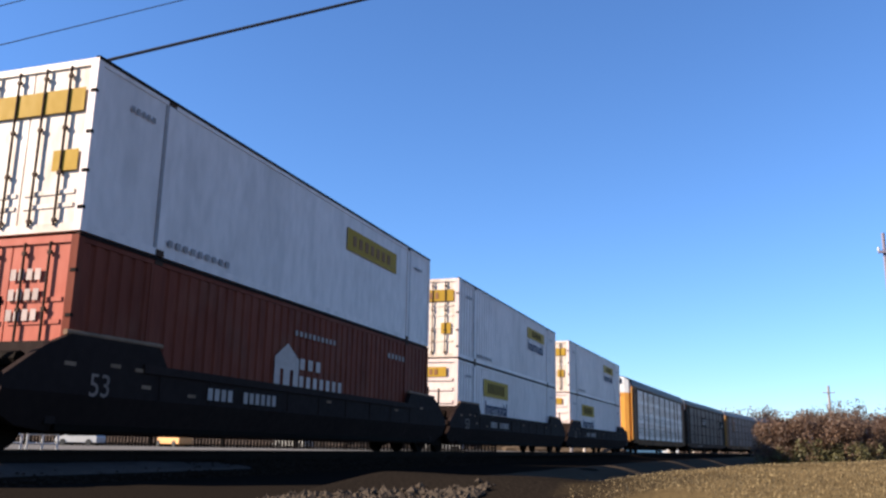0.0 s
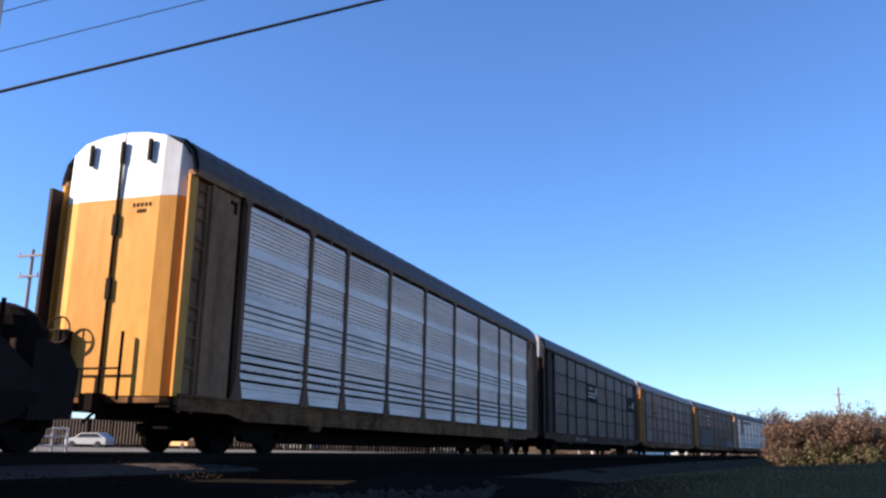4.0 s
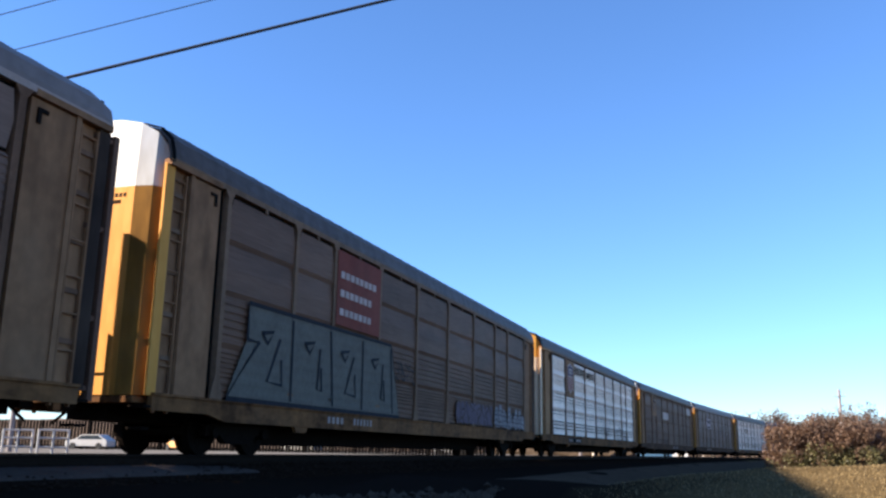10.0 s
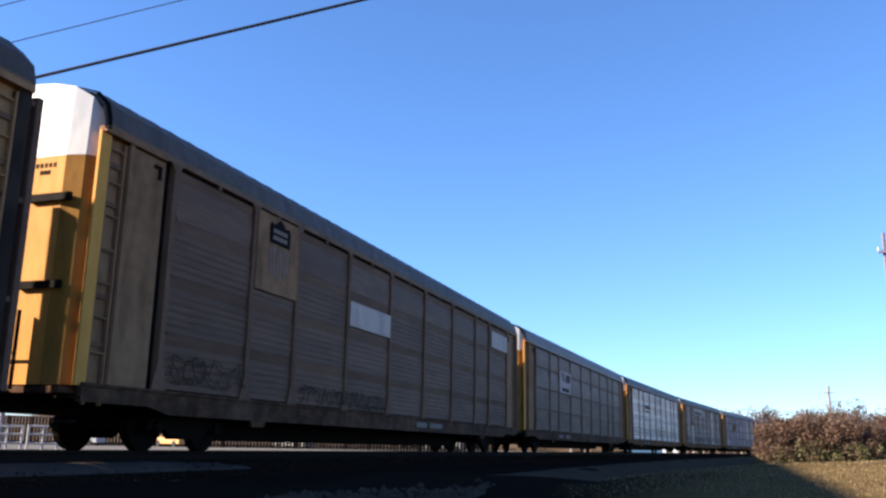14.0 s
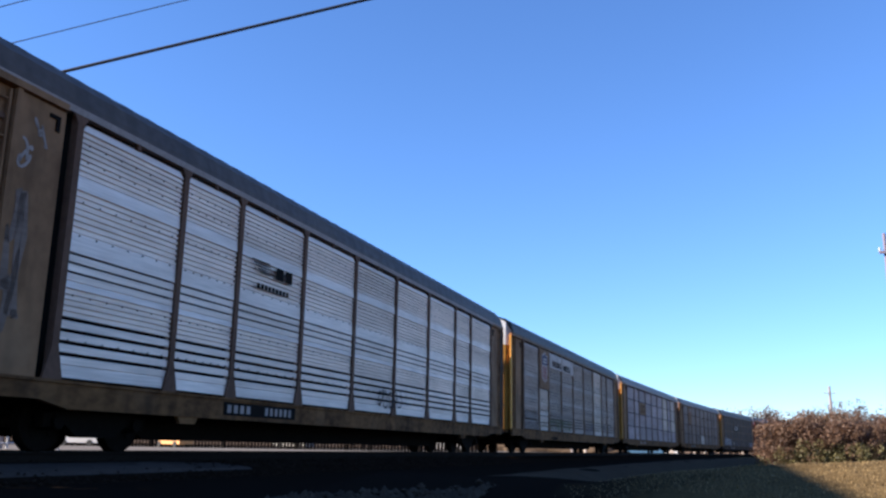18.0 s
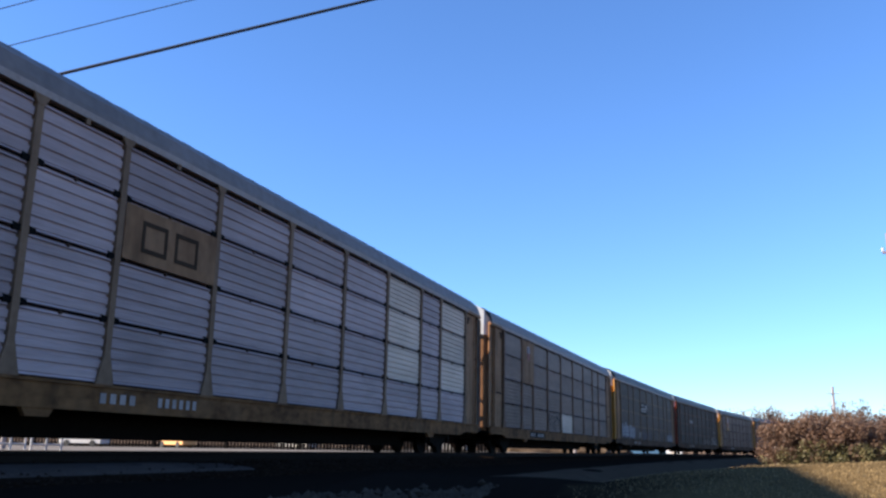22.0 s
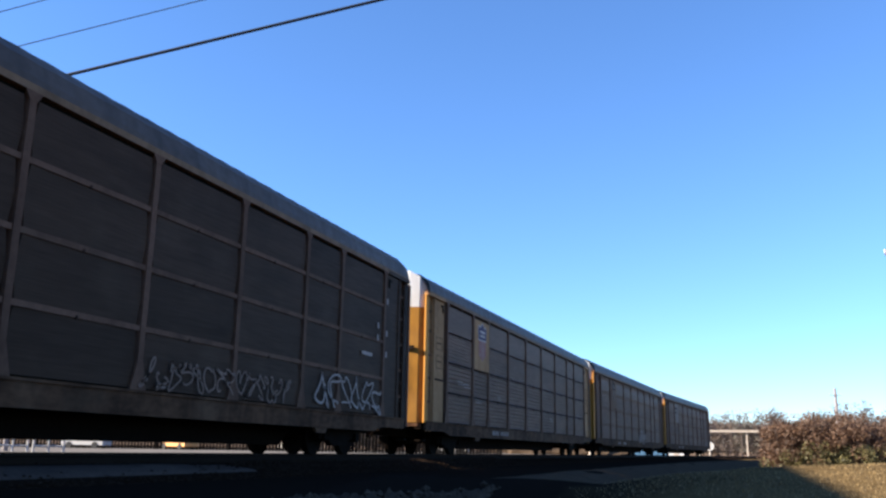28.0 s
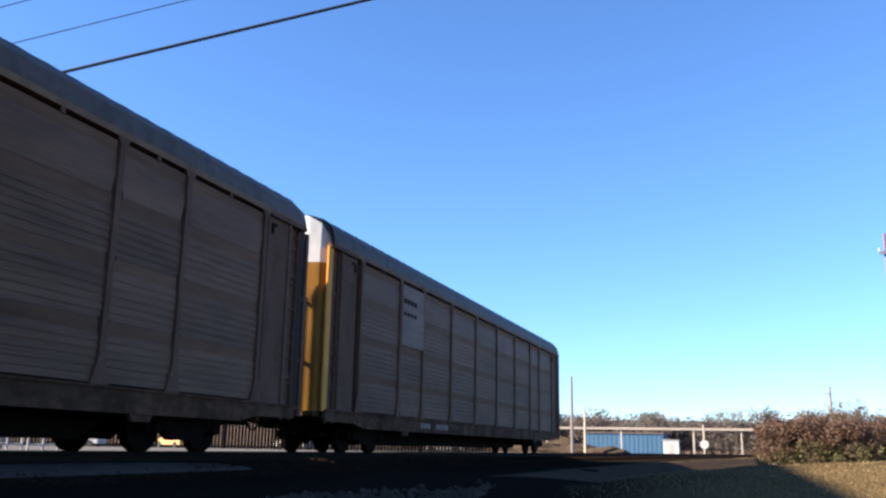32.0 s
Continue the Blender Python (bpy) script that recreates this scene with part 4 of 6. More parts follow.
def end_bay(root, way, tan, post, sill):
    """The plain sheet and open ladder bay beside each end, on both sides."""
    for sx in (-1, 1):
        piece("end_sheet", ("end_sheet", sx, way), lambda bm: (box(bm, sx * 1.40, sx * 1.47, min(way * 11.88, way * 12.86), max(way * 11.88, way * 12.86), 1.0, 4.98), box(bm, sx * 1.46, sx * 1.50, way * 12.8 - 0.05, way * 12.8 + 0.05, 1.0, 5.0)), tan, root)
        piece("bay_wall", ("bay_wall", sx, way), lambda bm: box(bm, sx * 1.34, sx * 1.38, min(way * 12.7, way * 13.3), max(way * 12.7, way * 13.3), 1.0, 5.0), tan, root)
        for z in (1.6, 2.35, 3.1, 3.85, 4.5):
            piece("bay_stiffener", ("bay_stiff", sx, way), lambda bm: box(bm, sx * 1.38, sx * 1.42, min(way * 12.86, way * 13.36), max(way * 12.86, way * 13.36), 0, 0.08), post, root, (0, 0, z))
        piece("ladder", "ladder", ladder_mesh, tan, root, (sx * 1.43, way * 13.1 - 0.18, 0))
        piece("sheet_latch", ("sheet_latch", sx, way), lambda bm: (box(bm, min(sx * 1.47, sx * 1.50), max(sx * 1.47, sx * 1.50), min(way * 12.0, way * 12.2), max(way * 12.0, way * 12.2), 4.80, 4.86), box(bm, min(sx * 1.47, sx * 1.50), max(sx * 1.47, sx * 1.50), min(way * 12.0, way * 12.07), max(way * 12.0, way * 12.07), 4.62, 4.80)), M["black"], root)
        piece("jack_pad", ("jack_pad", sx, way), lambda bm: prism(bm, [(way * 8.2 - 0.3, 0.62), (way * 8.2 + 0.3, 0.62), (way * 8.2 + 0.22, 0.50), (way * 8.2 - 0.22, 0.50)], "x", min(sx * 1.40, sx * 1.48), max(sx * 1.40, sx * 1.48)), sill, root)
        piece("eave_flap", ("eave_flap", sx, way), lambda bm: box(bm, sx * 1.38, sx * 1.535, min(way * 11.9, way * 13.5), max(way * 11.9, way * 13.5), 5.0, 5.10), tan, root)


def hatch(root, way, paint):
    """A low access door in the end sheet, with a recessed edge."""
    y = way * 12.32
    piece("hatch", "hatch", lambda bm: (box(bm, 1.470, 1.482, -0.42, 0.42, 1.08, 2.35)), paint, root, (0, y, 0))
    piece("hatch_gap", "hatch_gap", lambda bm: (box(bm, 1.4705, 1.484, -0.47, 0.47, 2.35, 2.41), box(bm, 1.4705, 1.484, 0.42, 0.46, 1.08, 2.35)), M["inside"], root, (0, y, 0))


def scuffs(root, spots, m):
    """Short pale scratches on the panels."""
    for y, z, w in spots:
        plate(root, y, y + w, z, z + 0.035, m, "scuff")
        plate(root, y + 0.1 * w, y + 1.3 * w, z - 0.09, z - 0.065, m, "scuff")


def stencil(root, way, m):
    """Small stencilled notices on the end sheet, as frames and bars."""
    y = way * 12.3
    for z in (2.75, 3.35):
        for p in ((y - .3, y + .3, z, z + .02), (y - .3, y + .3, z + .4, z + .42), (y - .3, y - .28, z, z + .42), (y + .28, y + .3, z, z + .42)):
            plate(root, *p, m, "stencil_line", x=1.4715)
        plate(root, y - .2, y + .2, z + .2, z + .24, m, "stencil_line", x=1.4715)


def shield(root, y, z, w, h, faded=False, rim=True):
    """A striped shield badge as a plain shape."""
    x = 1.545
    upper = [(-.5, .31), (-.42, .43), (-.25, .41), (0, .51), (.25, .41), (.42, .43), (.5, .31)]
    outline = upper + ([(.46, .1), (.5, -.12), (.42, -.36), (0, -.5), (-.42, -.36), (-.5, -.12), (-.46, .1)] if rim else [(.47, .04), (-.47, .04)])
    if not faded:
        piece("badge_back", ("badge_back", w, h, rim), lambda bm: prism(bm, [(a * w, b * h) for a, b in outline], "x", 0, 0.006), M["plate_white"], root, (x, y, z), "white edged shield")
    for i in range(0 if faded or rim else 5):
        u = -.288 + i * 0.144
        piece("badge_gap", ("gap", i, w, h), lambda bm: box(bm, 0, 0.006, (u - .03) * w, (u + .03) * w, (-.45 + abs(u) * .35) * h, 0.04 * h), M["plate_white"], root, (x, y, z), "white stripe")
    top = [(-.46, .30), (-.40, .38), (-.24, .36), (0, .46), (.24, .36), (.40, .38), (.46, .30), (.43, .08), (-.43, .08)]
    blue = M["black"] if faded else M["shield_blue"]
    piece("badge_top", ("badge_top", w, h), lambda bm: prism(bm, [(a * w, b * h) for a, b in top], "x", 0.006, 0.011), blue, root, (x, y, z), "dark blue upper field")
    for zz in (0.27, 0.17):
        piece("badge_bar", ("badge_bar", w, h), lambda bm: box(bm, 0.011, 0.015, -.30 * w, .30 * w, -.03 * h, .03 * h), M["mid_panel"] if faded else M["plate_white"], root, (x, y, z + zz * h))
    for i in range(6):
        u = -.36 + i * 0.144
        low = -0.46 + abs(u) * 0.35
        m_ = M["mid_panel"] if faded else M["shield_red"]
        piece("badge_stripe", ("stripe", i, w, h), lambda bm: box(bm, 0.006, 0.011, (u - .036) * w, (u + .036) * w, low * h, 0.04 * h), m_, root, (x, y, z))


def plate(root, y0, y1, z0, z1, material, name="plate", label="", x=1.538):
    return piece(name, ("plate", y0, y1, z0, z1), lambda bm: box(bm, 0, 0.006, y0, y1, z0, z1), material, root, (x, 0, 0), label)


def bars(root, y0, y1, z0, z1, count, material, x=1.548, gap=0.3):
    """A row of short plain bars in place of lettering."""
    w = (y1 - y0) / count
    for i in range(count):
        plate(root, y0 + i * w, y0 + (i + 1 - gap) * w, z0, z1, material, "marking_bar", x=x)


def scribble(rng, a, w, z0, h):
    """Points of one looping sprayed stroke in its slot."""
    k1, k2 = rng.choice((1.0, 1.5, 2.0)), rng.choice((0.5, 1.0, 1.5))
    f1, f2 = rng.uniform(0, 6.3), rng.uniform(0, 6.3)
    k3 = rng.uniform(2.5, 4.0)
    out = []
    for i in range(30):
        t = 0.2 * i
        y = a + w * (0.5 + 0.40 * math.sin(k1 * t + f1) + 0.16 * math.sin(k3 * t))
        z = z0 + h * (0.5 + 0.40 * math.sin(k2 * t + f2) + 0.10 * math.cos(k3 * t + f1))
        out.append((y, z))
    return out


def tag_paint(root, y0, y1, z0, z1, fill, edge, seed, x=1.543):
    """Sprayed loops, with blocky fills where there are any; no letters."""
    rng = random.Random(seed)
    h = z1 - z0
    n_ = max(2, int((y1 - y0) / (h * 0.62)))
    w = (y1 - y0) / n_
    for i in range(n_):
        a = y0 + i * w
        if fill:
            bm = bmesh.new()
            jig = [rng.uniform(-.12, .12) for _ in range(10)]
            prism(bm, [(a + w * (.0 + jig[0]), z0 + h * abs(jig[1])), (a + w * (.5 + jig[2]), z0), (a + w * (1.0 + jig[3] * .5), z0 + h * abs(jig[4])), (a + w * (1.02 + jig[5]), z0 + h * .55), (a + w * (.95 + jig[6]), z0 + h * (.9 + jig[7])), (a + w * (.5 + jig[8]), z0 + h), (a + w * (.05 + jig[9]), z0 + h * (.88 + jig[2]))], "x", x, x + 0.003)
            part("sprayed_fill", bm, fill, root)
        bm = bmesh.new()
        pts = scribble(rng, a, w, z0, h)
        t = max(0.016, 0.028 * h) * rng.uniform(0.8, 1.3)
        prev = None
        for k in range(len(pts)):
            p, q = Vector(pts[max(k - 1, 0)]), Vector(pts[min(k + 1, len(pts) - 1)])
            d = (q - p).normalized()
            y, z = pts[k]
            cur = (bm.verts.new((x + 0.005, y - d.y * t, z + d.x * t)), bm.verts.new((x + 0.005, y + d.y * t, z - d.x * t)))
            if prev:
                bm.faces.new((prev[0], cur[0], cur[1], prev[1]))
            prev = cur
        part("sprayed_line", bm, edge, root)


def stroke(bm, pts, t, x):
    """A flat sprayed stroke through points (y, z)."""
    prev = None
    for k in range(len(pts)):
        p, q = Vector(pts[max(k - 1, 0)]), Vector(pts[min(k + 1, len(pts) - 1)])
        d = (q - p).normalized()
        y, z = pts[k]
        cur = (bm.verts.new((x, y - d.y * t, z + d.x * t)), bm.verts.new((x, y + d.y * t, z - d.x * t)))
        if prev:
            bm.faces.new((prev[0], cur[0], cur[1], prev[1]))
        prev = cur


def tag_block(root, y0, y1, z0, z1, fill, edge, lean=0.5, x=1.543):
    """A large angular sprayed block in a heavy dark outline, over the ribs; no letters."""
    h = z1 - z0
    bm = bmesh.new()
    k, prev = int(h / 0.0625), None
    for i in range(k + 1):
        f = i / k
        left = y0 - (0.0 if f > 0.62 else lean * (1 - f / 0.62) * 0.9)
        dx = -0.004 if i % 4 in (1, 2) else -0.009
        cur = [bm.verts.new((x + dx, left, z0 + h * f)), bm.verts.new((x + dx, y1 + lean * (1 - f), z0 + h * f))]
        if prev:
            bm.faces.new((prev[0], prev[1], cur[1], cur[0]))
        prev = cur
    part("sprayed_fill", bm, fill, root)
    w = (y1 - y0) / 4
    strokes = [[(y0, z0 + .62 * h), (y0, z1), (y1, z1), (y1 + lean, z0), (y0 - lean * .9, z0), (y0 + .25 * w, z0 + .62 * h), (y0, z0 + .62 * h)]]
    for i in range(4):
        a = y0 + i * w
        strokes.append([(a + .98 * w, z1 - .05 * h), (a + (1.0 + .1 * (i % 2)) * w, z0 + .04 * h)])
        strokes.append([(a + .28 * w, z1 - .28 * h), (a + .55 * w, z1 - .24 * h), (a + .42 * w, z0 + .62 * h), (a + .30 * w, z1 - .28 * h)])
        strokes.append([(a + .70 * w, z0 + .70 * h), (a + (.45 + .2 * (i % 2)) * w, z0 + .22 * h), (a + .78 * w, z0 + .20 * h), (a + .74 * w, z0 + .48 * h)])
    for pts in strokes:
        bm = bmesh.new()
        stroke(bm, pts, 0.046, x + 0.006)
        part("sprayed_line", bm, edge, root)


def tag_fingers(root, y0, y1, z0, z1, fill, edge, seed, x=1.543):
    """Upright round-topped sprayed shapes crossed by short dark strokes; no letters."""
    rng = random.Random(seed)
    h = z1 - z0
    n_ = max(3, int((y1 - y0) / (h * 0.36)))
    w = (y1 - y0) / n_
    for i in range(n_):
        a, top = y0 + (i + .5) * w, z1 - h * rng.uniform(0, .34)
        r, lean = w * rng.uniform(.46, .66), rng.uniform(-.16, .16)
        bm = bmesh.new()
        prism(bm, [(a - r * rng.uniform(.7, 1.2), z0 + h * rng.uniform(0, .2)), (a + r * rng.uniform(.7, 1.2), z0 + h * rng.uniform(0, .2))] + [(a + lean + r * math.cos(k * math.pi / 6), top - r + r * math.sin(k * math.pi / 6)) for k in range(7)], "x", x, x + 0.003)
        part("sprayed_fill", bm, fill, root)
        for k in range(4):
            z = z0 + h * (.12 + .2 * k) + rng.uniform(-.03, .03)
            bm = bmesh.new()
            stroke(bm, [(a - r * .9, z + rng.uniform(-.06, .06)), (a, z + rng.uniform(-.03, .03)), (a + r * .9, z + rng.uniform(-.06, .06))], max(0.012, 0.016 * h), x + 0.006)
            part("sprayed_line", bm, edge, root)
        bm = bmesh.new()
        stroke(bm, [(a + r, z0), (a + r + lean * .5, (z0 + top) / 2), (a + r * .9 + lean, top - r)], max(0.012, 0.018 * h), x + 0.006)
        part("sprayed_line", bm, edge, root)


def auto_rack(spec):
    g = lambda k, dflt=None: spec.get(k, dflt)
    panel, post, tan, endp = M[spec["panel"]], M[g("post", "post")], M[g("tan", "tan")], M[g("end", "yellow")]
    root = tagged(new("auto_rack_car"), spec["label"], "rail car", "auto rack cars of the train")
    # deck, sills, and near-black sheets that paint the interior's shade behind the panels
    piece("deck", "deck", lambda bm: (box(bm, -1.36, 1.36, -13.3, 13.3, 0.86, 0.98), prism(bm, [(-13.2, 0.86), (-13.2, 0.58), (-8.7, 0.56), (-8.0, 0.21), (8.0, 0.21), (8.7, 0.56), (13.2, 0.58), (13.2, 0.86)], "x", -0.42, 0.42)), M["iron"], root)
    sill = M[g("sill", "sill")]
    for sx in (-1, 1):
        piece("side_sill", ("side_sill", sx), lambda bm: (prism(bm, [(-13.4, 0.74), (-11.8, 0.74), (-11.2, 0.62), (11.2, 0.62), (11.8, 0.74), (13.4, 0.74), (13.4, 1.0), (-13.4, 1.0)], "x", sx * 1.40, sx * 1.50),
                                                          box(bm, min(sx * 1.38, sx * 1.535), max(sx * 1.38, sx * 1.535), -13.4, 13.4, 0.985, 1.03)), sill, root)
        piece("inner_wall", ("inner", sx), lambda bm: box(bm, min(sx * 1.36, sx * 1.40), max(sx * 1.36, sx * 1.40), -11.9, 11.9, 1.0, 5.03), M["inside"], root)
        piece("eave_rail", ("eave", sx), lambda bm: box(bm, min(sx * 1.40, sx * 1.53), max(sx * 1.40, sx * 1.53), -13.45, 13.45, 5.03, 5.14), M[g("eave", "post_grey")], root)
    piece("roof", ("roof", g("low", 0)), lambda bm: roof_mesh(bm, g("low", 0)), M[g("roof", "roof")], root)
    def roof_edge(bm, drop):
        a = [bm.verts.new((x * 1.012, -HALF + 0.17, z + 0.012 - drop * max(0, z - 5.04) - (0.05 if z > 5.1 else 0))) for x, z in ROOF]
        b = [bm.verts.new((x * 1.012, -HALF + 0.26, z + 0.018 - drop * max(0, z - 5.04))) for x, z in ROOF]
        for j in range(len(ROOF) - 1):
            bm.faces.new((a[j], a[j + 1], b[j + 1], b[j]))
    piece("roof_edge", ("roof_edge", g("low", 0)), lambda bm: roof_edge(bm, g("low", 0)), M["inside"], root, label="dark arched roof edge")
    # posts with flared feet
    for y in COLUMNS:
        for sx in (-1, 1):
            piece("post", ("post", sx), lambda bm: (box(bm, min(sx * 1.38, sx * 1.53), max(sx * 1.38, sx * 1.53), -0.065, 0.065, 1.0, 5.03),
                                                    prism(bm, [(-0.20, 1.03), (0.20, 1.03), (0.064, 1.5), (-0.064, 1.5)], "x", sx * 1.50, sx * 1.534),
                                                    prism(bm, [(-0.16, 5.03), (0.16, 5.03), (0.064, 4.88), (-0.064, 4.88)], "x", sx * 1.50, sx * 1.534)), post, root, (0, y, 0))
    def rivets(bm, wid):
        for z in (1.62, 2.28, 2.62, 3.2, 3.72, 4.35, 4.62):
            for i in range(7):
                y = -wid / 2 + wid * (i + 0.5) / 7
                prism(bm, [(y + 0.013 * math.cos(k * 1.0472), z + 0.013 * math.sin(k * 1.0472)) for k in range(6)], "x", 1.49, 1.508)
    # pressed panels, bay by bay
    tall = g("tall", False)
    swap = g("swap", {})
    for c in range(9):
        y0, y1 = COLUMNS[c] + 0.075, COLUMNS[c + 1] - 0.075
        wid = round(y1 - y0, 2)
        for sx in (1, -1):
            turn = 0 if sx > 0 else 180
            if tall:
                style = g("style", "bold")
                m_ = M[swap.get((c, 0), spec["panel"])] if sx > 0 else panel
                top = 4.97
                if sx > 0 and c in g("cut", {}):
                    # a newer lower panel under a plate
                    top, low_m = g("cut")[c]
                    piece("side_panel", ("cut", wid, style, top), lambda bm: ribbed(bm, -wid / 2, wid / 2, 1.07, top, style), M[low_m], root, (0, (y0 + y1) / 2, 0))
                else:
                    if sx > 0 and style != "dull":
                        tagged(piece("rivets", ("rivets", wid), lambda bm: rivets(bm, wid), M["post_dark"], root, (0, (y0 + y1) / 2, 0)), kind="stuff")
                    piece("side_panel", ("tall", wid, style), lambda bm: ribbed(bm, -wid / 2, wid / 2, 1.07, 4.94, style), m_, root, (0, (y0 + y1) / 2, 0), turn=turn)
            else:
                kind = "lap" if g("lap") else "row"
                for r, (z0, z1) in enumerate(LAP_ROWS if g("lap") else ROWS):
                    m_ = M[swap.get((c, r), spec["panel"])] if sx > 0 else panel
                    style = kind + ("_low", "_low", "_mid", "_top")[r]
                    if g("deep"):
                        style = "row_deep"
                    if g("cross"):
                        style = "row_top"
                    if (c, r) in swap and sx > 0 and swap[(c, r)] == "pale_patch":
                        style = "row_low"
                    piece("side_panel", (style, wid, r), lambda bm: ribbed(bm, -wid / 2, wid / 2, z0, z1, style, 0.07), m_, root, (0, (y0 + y1) / 2, 0), turn=turn)
                if sx > 0 and g("deep"):
                    for z in (2.025, 3.035, 4.045):
                        for yy in (y0 + 0.06, y1 - 0.06):
                            piece("bracket", "bracket", lambda bm: prism(bm, [(-.07, -.05), (.07, -.03), (.07, .05), (-.07, .07)], "x", 1.47, 1.512), M["inside"], root, (0, yy, z))
                if sx > 0 and not g("lap"):
                    for z in (2.025, 3.035, 4.045):
                        piece("bolt", "bolt", lambda bm: bmesh.ops.create_cone(bm, cap_ends=True, segments=8, radius1=0.035, radius2=0.028, depth=0.05, matrix=pose(1.50, 0, 0, 0, 90)), M["post_dark"], root, (0, (y0 + y1) / 2 - 0.1, z - 0.03))
        if g("cross"):
            for z in (2.025, 3.035, 4.045):
                piece("cross_bar", ("cross", wid), lambda bm: box(bm, 1.47, 1.515, -wid / 2, wid / 2, -0.045, 0.045), post, root, (0, (y0 + y1) / 2, z))
        else:
            piece("latch", "latch", lambda bm: box(bm, 1.49, 1.53, -0.04, 0.04, -0.06, 0.05), post, root, (0, (y0 + y1) / 2, 4.99))
    for way in (-1, 1):
        # unseen rear doors are dark brown only to cut bounce light between cars
        car_end(root, way * HALF, way, endp if way < 0 else M["brown_end"], M[g("top", "white_end")] if way < 0 else M["brown_end"], g("slots", ()), M[g("wing_paint", "yellow_grimy" if g("end", "yellow") == "yellow" else g("end"))] if way < 0 else M["brown_end"])
        end_bay(root, way, tan, post, sill)
        if g("hatches"):
            hatch(root, way, tan)
        if g("stencils"):
            stencil(root, way, M["post_dark"])
        bogie(root, way * BOGIE_AT)
        coupler(root, way * 13.2, way)
        for z in (0.42, 0.78):
            piece("end_step", ("end_step", way), lambda bm: box(bm, 1.2, 1.5, min(way * 13.42, way * 13.62), max(way * 13.42, way * 13.62), 0, 0.04), M["iron"], root, (0, 0, z))
        piece("end_platform", ("end_platform", way), lambda bm: box(bm, -1.3, 1.3, min(way * 13.3, way * 13.66), max(way * 13.3, way * 13.66), 0.86, 0.96), sill, root)
    # hand brake wheel and end rail on the front
    def brake(bm):
        rings = []
        for k in range(16):
            a = k * math.pi / 8
            rings.append([bm.verts.new(((0.24 + 0.02 * math.cos(q)) * math.cos(a), 0.02 * math.sin(q), (0.24 + 0.02 * math.cos(q)) * math.sin(a))) for q in (0, 1.571, 3.142, 4.712)])
        for k in range(16):
            for j in range(4):
                bm.faces.new((rings[k][j], rings[k][(j + 1) % 4], rings[(k + 1) % 16][(j + 1) % 4], rings[(k + 1) % 16][j]))
    wheel = piece("brake_wheel", "brake", brake, M["rust"], root, (-0.85, -HALF - 0.2, 2.15))
    for k in range(2):
        piece("spoke", ("spoke", k), lambda bm: rod(bm, (-0.23 * (1 - k), 0, -0.23 * k), (0.23 * (1 - k), 0, 0.23 * k), 0.014, 6), M["rust"], wheel)
    piece("brake_gear", "brake_gear", lambda bm: box(bm, -0.12, 0.12, 0.0, 0.18, -0.12, 0.9), M["iron"], root, (-0.85, -HALF - 0.18, 1.25))
    piece("end_rail", "end_rail", lambda bm: (rod(bm, (-1.1, -0.12, 1.45), (0.5, -0.12, 1.45), 0.02, 6), rod(bm, (0.5, -0.12, 0.9), (0.5, -0.12, 2.1), 0.03, 6), rod(bm, (-1.1, -0.12, 0.9), (-1.1, -0.12, 1.45), 0.02, 6), rod(bm, (-0.3, -0.12, 0.9), (-0.3, -0.12, 1.45), 0.02, 6)), M["iron"], root, (0, -HALF, 0))
    for sx in (-1, 1):
        piece("rear_wing", ("rear_wing", sx), lambda bm: (box(bm, min(sx * 1.34, sx * 1.47), max(sx * 1.34, sx * 1.47), 13.63, 13.74, 0.80, 5.0), [box(bm, min(sx * 1.36, sx * 1.44), max(sx * 1.36, sx * 1.44), 13.25, 13.63, z, z + 0.08) for z in (0.95, 2.0, 3.4, 4.85)]), M[g("rear", "post_brown")], root, label="slender upright end post")
    if g("wing"):
        piece("end_wing", "wing", lambda bm: box(bm, -1.52, -1.45, -0.15, 0.32, 1.1, 4.9), M["brown_end"], root, (0, -HALF, 0))
    for k in g("handles", ()):
        piece("door_bar", "door_bar", lambda bm: (box(bm, -0.38, 0.42, -0.07, -0.0, -0.06, 0.06)), M["black"], root, (0.72, -HALF, k))
    # the reporting marks on the sill, as plain bars
    mk = g("marks", (-7.0, -4.4))
    if mk:
        if g("patch"):
            plate(root, mk[0] - 0.12, mk[1] + 0.12, 0.70, 0.95, M["black"], "mark_patch", x=1.502)
        bars(root, mk[0], mk[0] + 0.92, 0.745, 0.90, 4, M["mark"], x=1.510, gap=0.42)
        bars(root, mk[1] - 1.18, mk[1], 0.745, 0.90, 6, M["mark"], x=1.510, gap=0.46)
    g("extra", lambda r: None)(root)
    return root


